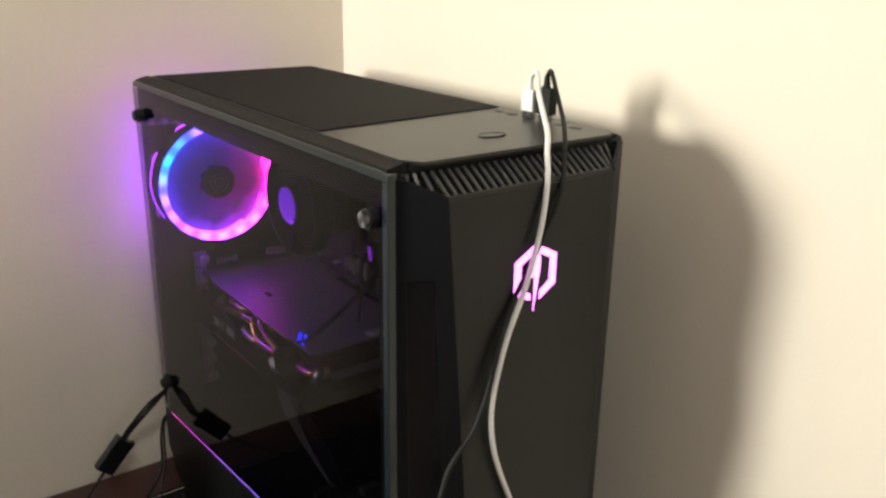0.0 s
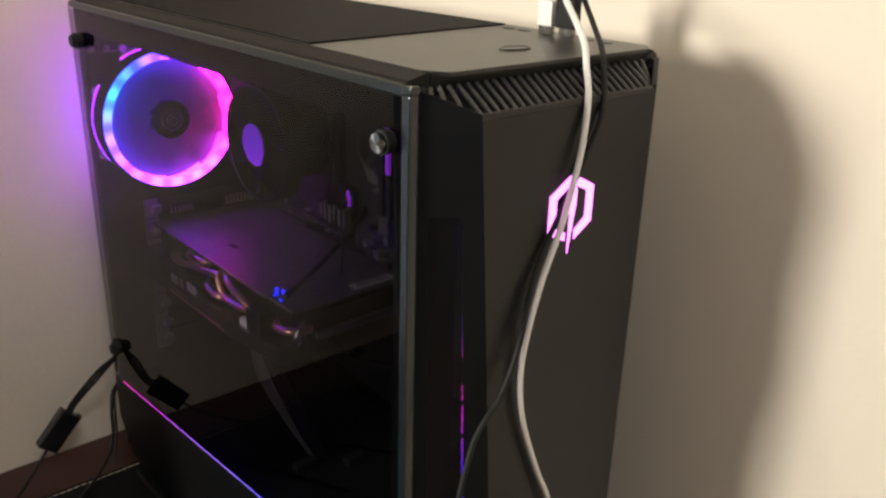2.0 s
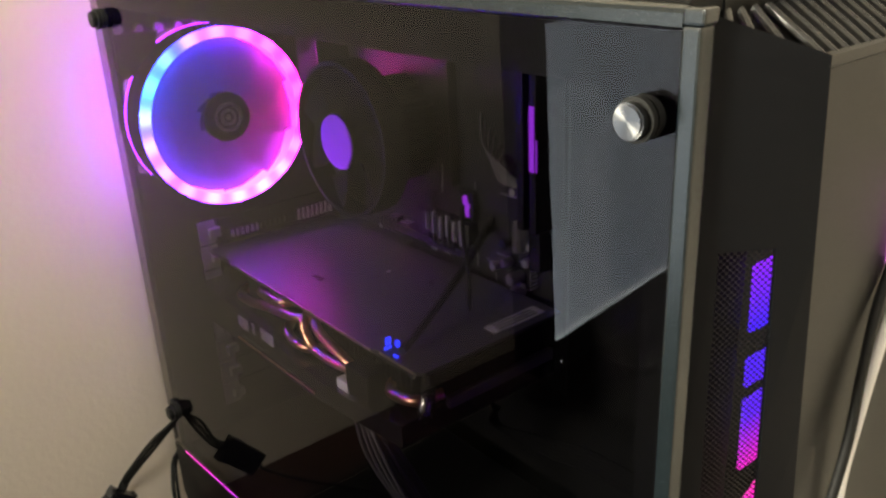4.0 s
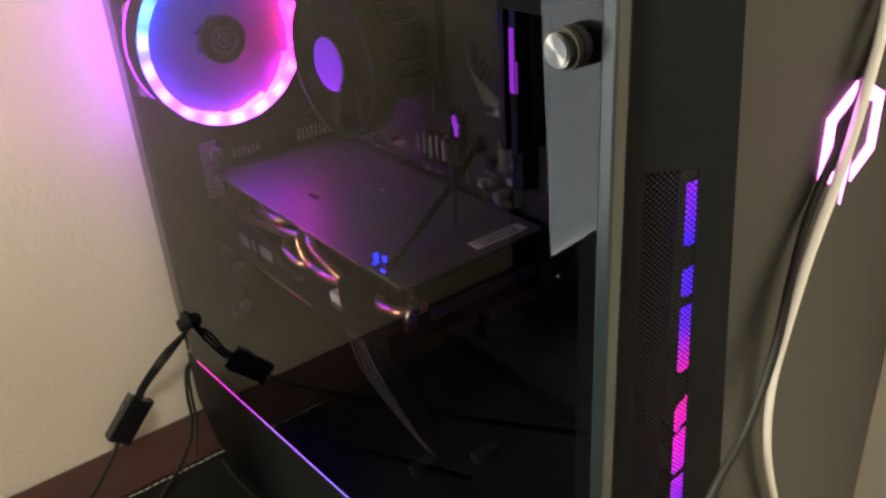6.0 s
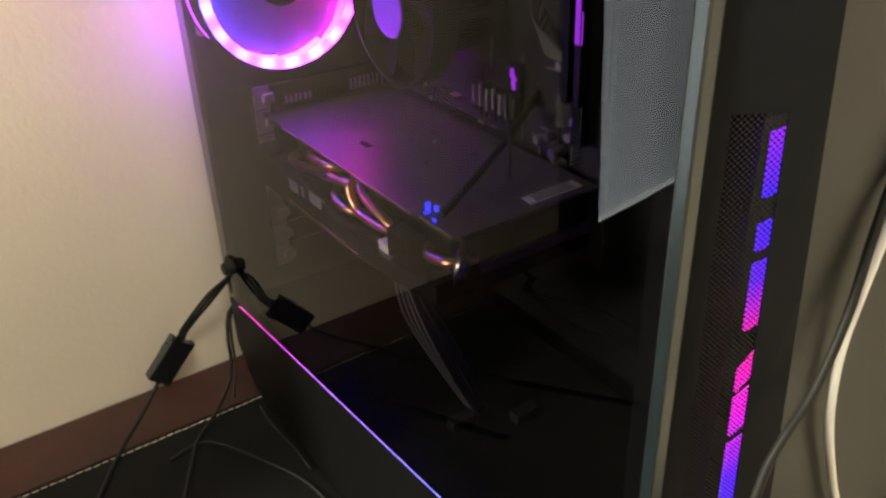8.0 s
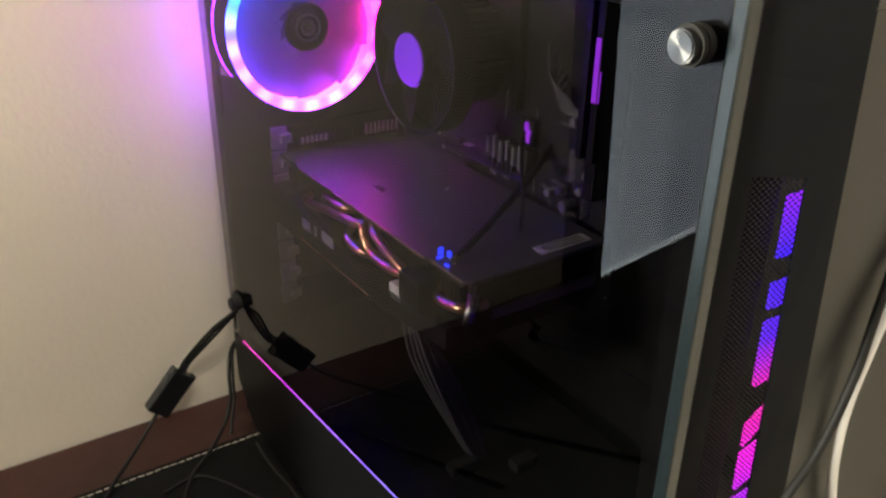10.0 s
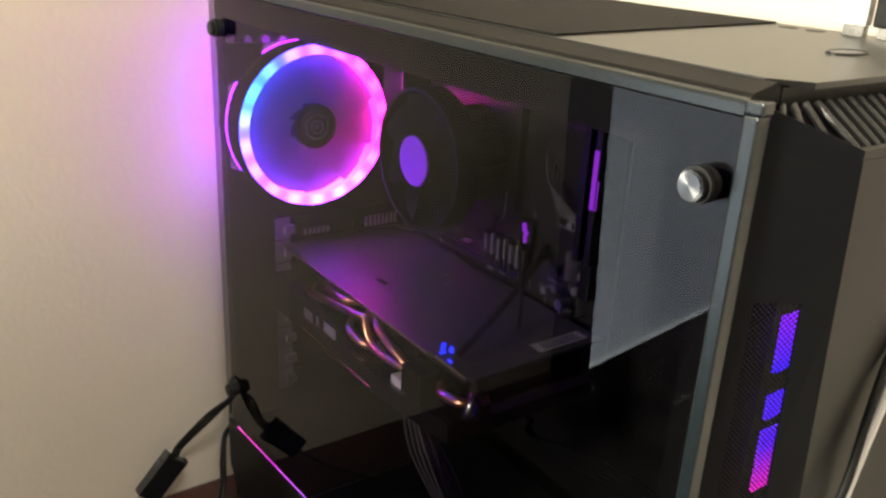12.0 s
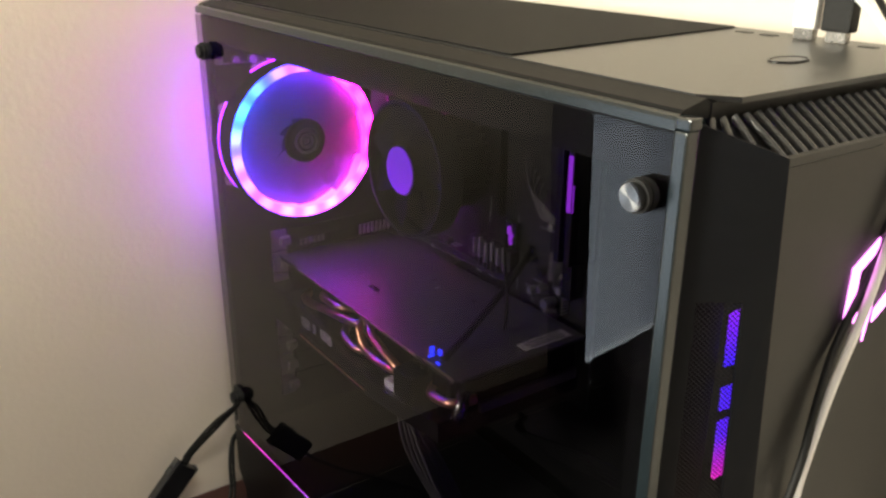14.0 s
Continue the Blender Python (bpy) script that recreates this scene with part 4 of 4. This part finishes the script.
for k, (dx, dz) in enumerate(((0.0, 0.005), (0.001, 0.0), (0.002, -0.005))):
    start = c - way * 0.022 + Vector((way.z * dz * 0.6, 0, -way.x * dz * 0.6))
    pts = [start - c, start - way * 0.012 - c, (A * 0.35 + hook * 0.65) + Vector((0.003 * (k - 1), 0.004, -0.002 * (k - 1))) - c, hook + Vector((0.001 * k, 0, 0.002)) - c, hook + Vector((0.003, 0.006, 0.013)) - c, hook + Vector((0.004, 0.016, 0.006)) - c, hook + Vector((0.006, 0.024, -0.02 - 0.006 * k)) - c]
    part("wire", tube(B(), pts, 0.0014, 8, 8), M_RUBBER, ctrl, smooth=True)
end = c + way * 0.022
part("lead", tube(B(), [end - c, end + way * 0.012 - c, Vector((-0.110, 0.488, -0.022)) - c, Vector((-0.133, 0.466, PADZ + 0.003)) - c, Vector((-0.158, 0.430, PADZ + 0.0019)) - c, Vector((-0.22, 0.33, PADZ + 0.0019)) - c, Vector((-0.32, 0.2, PADZ + 0.0019)) - c], 0.0018, 9, 8), M_RUBBER, ctrl, smooth=True)

cord("loose_cable", [(0.004, 0.503, 0.056), (-0.007, 0.500, 0.046), (-0.0135, 0.492, 0.026), (-0.0155, 0.489, 0.004), (-0.024, 0.483, -0.016), (-0.046, 0.462, PADZ + 0.006), (-0.0745, 0.437, PADZ + 0.0020), (-0.101, 0.389, PADZ + 0.0018), (-0.128, 0.340, PADZ + 0.0018), (-0.16, 0.28, PADZ + 0.0018)], 0.0017, M_RUBBER, "black cable running down behind the case", "cable")
cord("loose_cable", [(0.006, 0.506, 0.054), (-0.004, 0.503, 0.042), (-0.0085, 0.497, 0.020), (-0.0105, 0.494, -0.004), (-0.018, 0.486, -0.024), (-0.022, 0.480, Z0 + 0.0018)], 0.0014, M_RUBBER, "black cable end lying behind the case", "cable")
cord("loose_cable", [(-0.007, 0.452, PADZ + 0.0014), (-0.0085, 0.431, PADZ + 0.0014), (-0.0080, 0.405, PADZ + 0.0014), (-0.0060, 0.380, PADZ + 0.0014), (-0.0060, 0.350, PADZ + 0.0014)], 0.0013, M_RUBBER, "thin black cable along the foot of the case", "cable")
cord("loose_cable", [(-0.100, 0.432, PADZ + 0.0014), (-0.0756, 0.438, PADZ + 0.0014), (-0.060, 0.430, PADZ + 0.0014), (-0.0396, 0.393, PADZ + 0.0014), (-0.015, 0.333, PADZ + 0.0014), (-0.012, 0.26, PADZ + 0.0014)], 0.0013, M_RUBBER, "thin black cable curling on the desk pad", "cable")

# ---- monitor beside the case, seen in the glass ----
# built with its lit area's lower right corner at the origin, x to the left, z up, the lit side towards -y
WIDE, TALL = 0.53, 0.30
corner = Matrix(((-0.990, 0.143, 0, -0.3372), (0.143, 0.990, 0.048, 0.3660), (0, 0, 1, 0.0890), (0, 0, 0, 1)))
foot = corner @ Vector((0.28, 0.04, 0))
screen = thing("monitor", "black monitor with a pale lit screen on the desk", "monitor", (foot.x, foot.y, PADZ))


def mpart(name, bm, material, label="", parent=None):
    bm.transform(Matrix.Translation((-foot.x, -foot.y, -PADZ)) @ corner)
    bmesh.ops.recalc_face_normals(bm, faces=bm.faces)
    return part(name, bm, material, parent or screen, label)


mpart("housing", box(B(), -0.018, WIDE + 0.018, 0.0016, 0.035, -0.034, TALL + 0.018, 0.003), M_PLASTIC)
for x0, x1, z0, z1 in ((-0.018, 0.0, -0.034, TALL + 0.018), (WIDE, WIDE + 0.018, -0.034, TALL + 0.018), (0.0, WIDE, -0.034, 0.0), (0.0, WIDE, TALL, TALL + 0.018)):
    mpart("bezel", box(B(), x0, x1, -0.002, 0.0015, z0, z1), M_RUBBER)
display = mpart("display", box(B(), 0.0, WIDE, 0.0, 0.0014, 0.0, TALL), M_SCREEN, "pale grey lit display")
mpart("window_strip", box(B(), 0.001, WIDE - 0.001, -0.0018, -0.0008, 0.001, 0.007), M_SCREENBAR, "brighter strip along the display's foot", display)
bend = [(0.048 + 0.052 * math.sin(a), 0.193 + 0.052 * math.cos(a)) for a in (math.pi / 2 * k / 8 for k in range(9))]
mpart("side_window", prism(B(), [(0.002, 0.009), (0.002, 0.245)] + bend + [(0.100, 0.009)], "y", -0.0018, -0.0008), M_SCREENBAR2, "paler window on the display", display)
mpart("power_light", box(B(), 0.009, 0.0105, -0.0028, -0.0020, -0.0255, -0.0240), M_SCREENBAR, "tiny white power light")
mpart("stand_neck", box(B(), 0.25, 0.31, 0.036, 0.050, PADZ + 0.008 - 0.089, 0.10, 0.003), M_PLASTIC)
mpart("stand_foot", box(B(), 0.18, 0.38, 0.0, 0.085, PADZ + 0.0004 - 0.089, PADZ + 0.010 - 0.089, 0.003), M_PLASTIC)
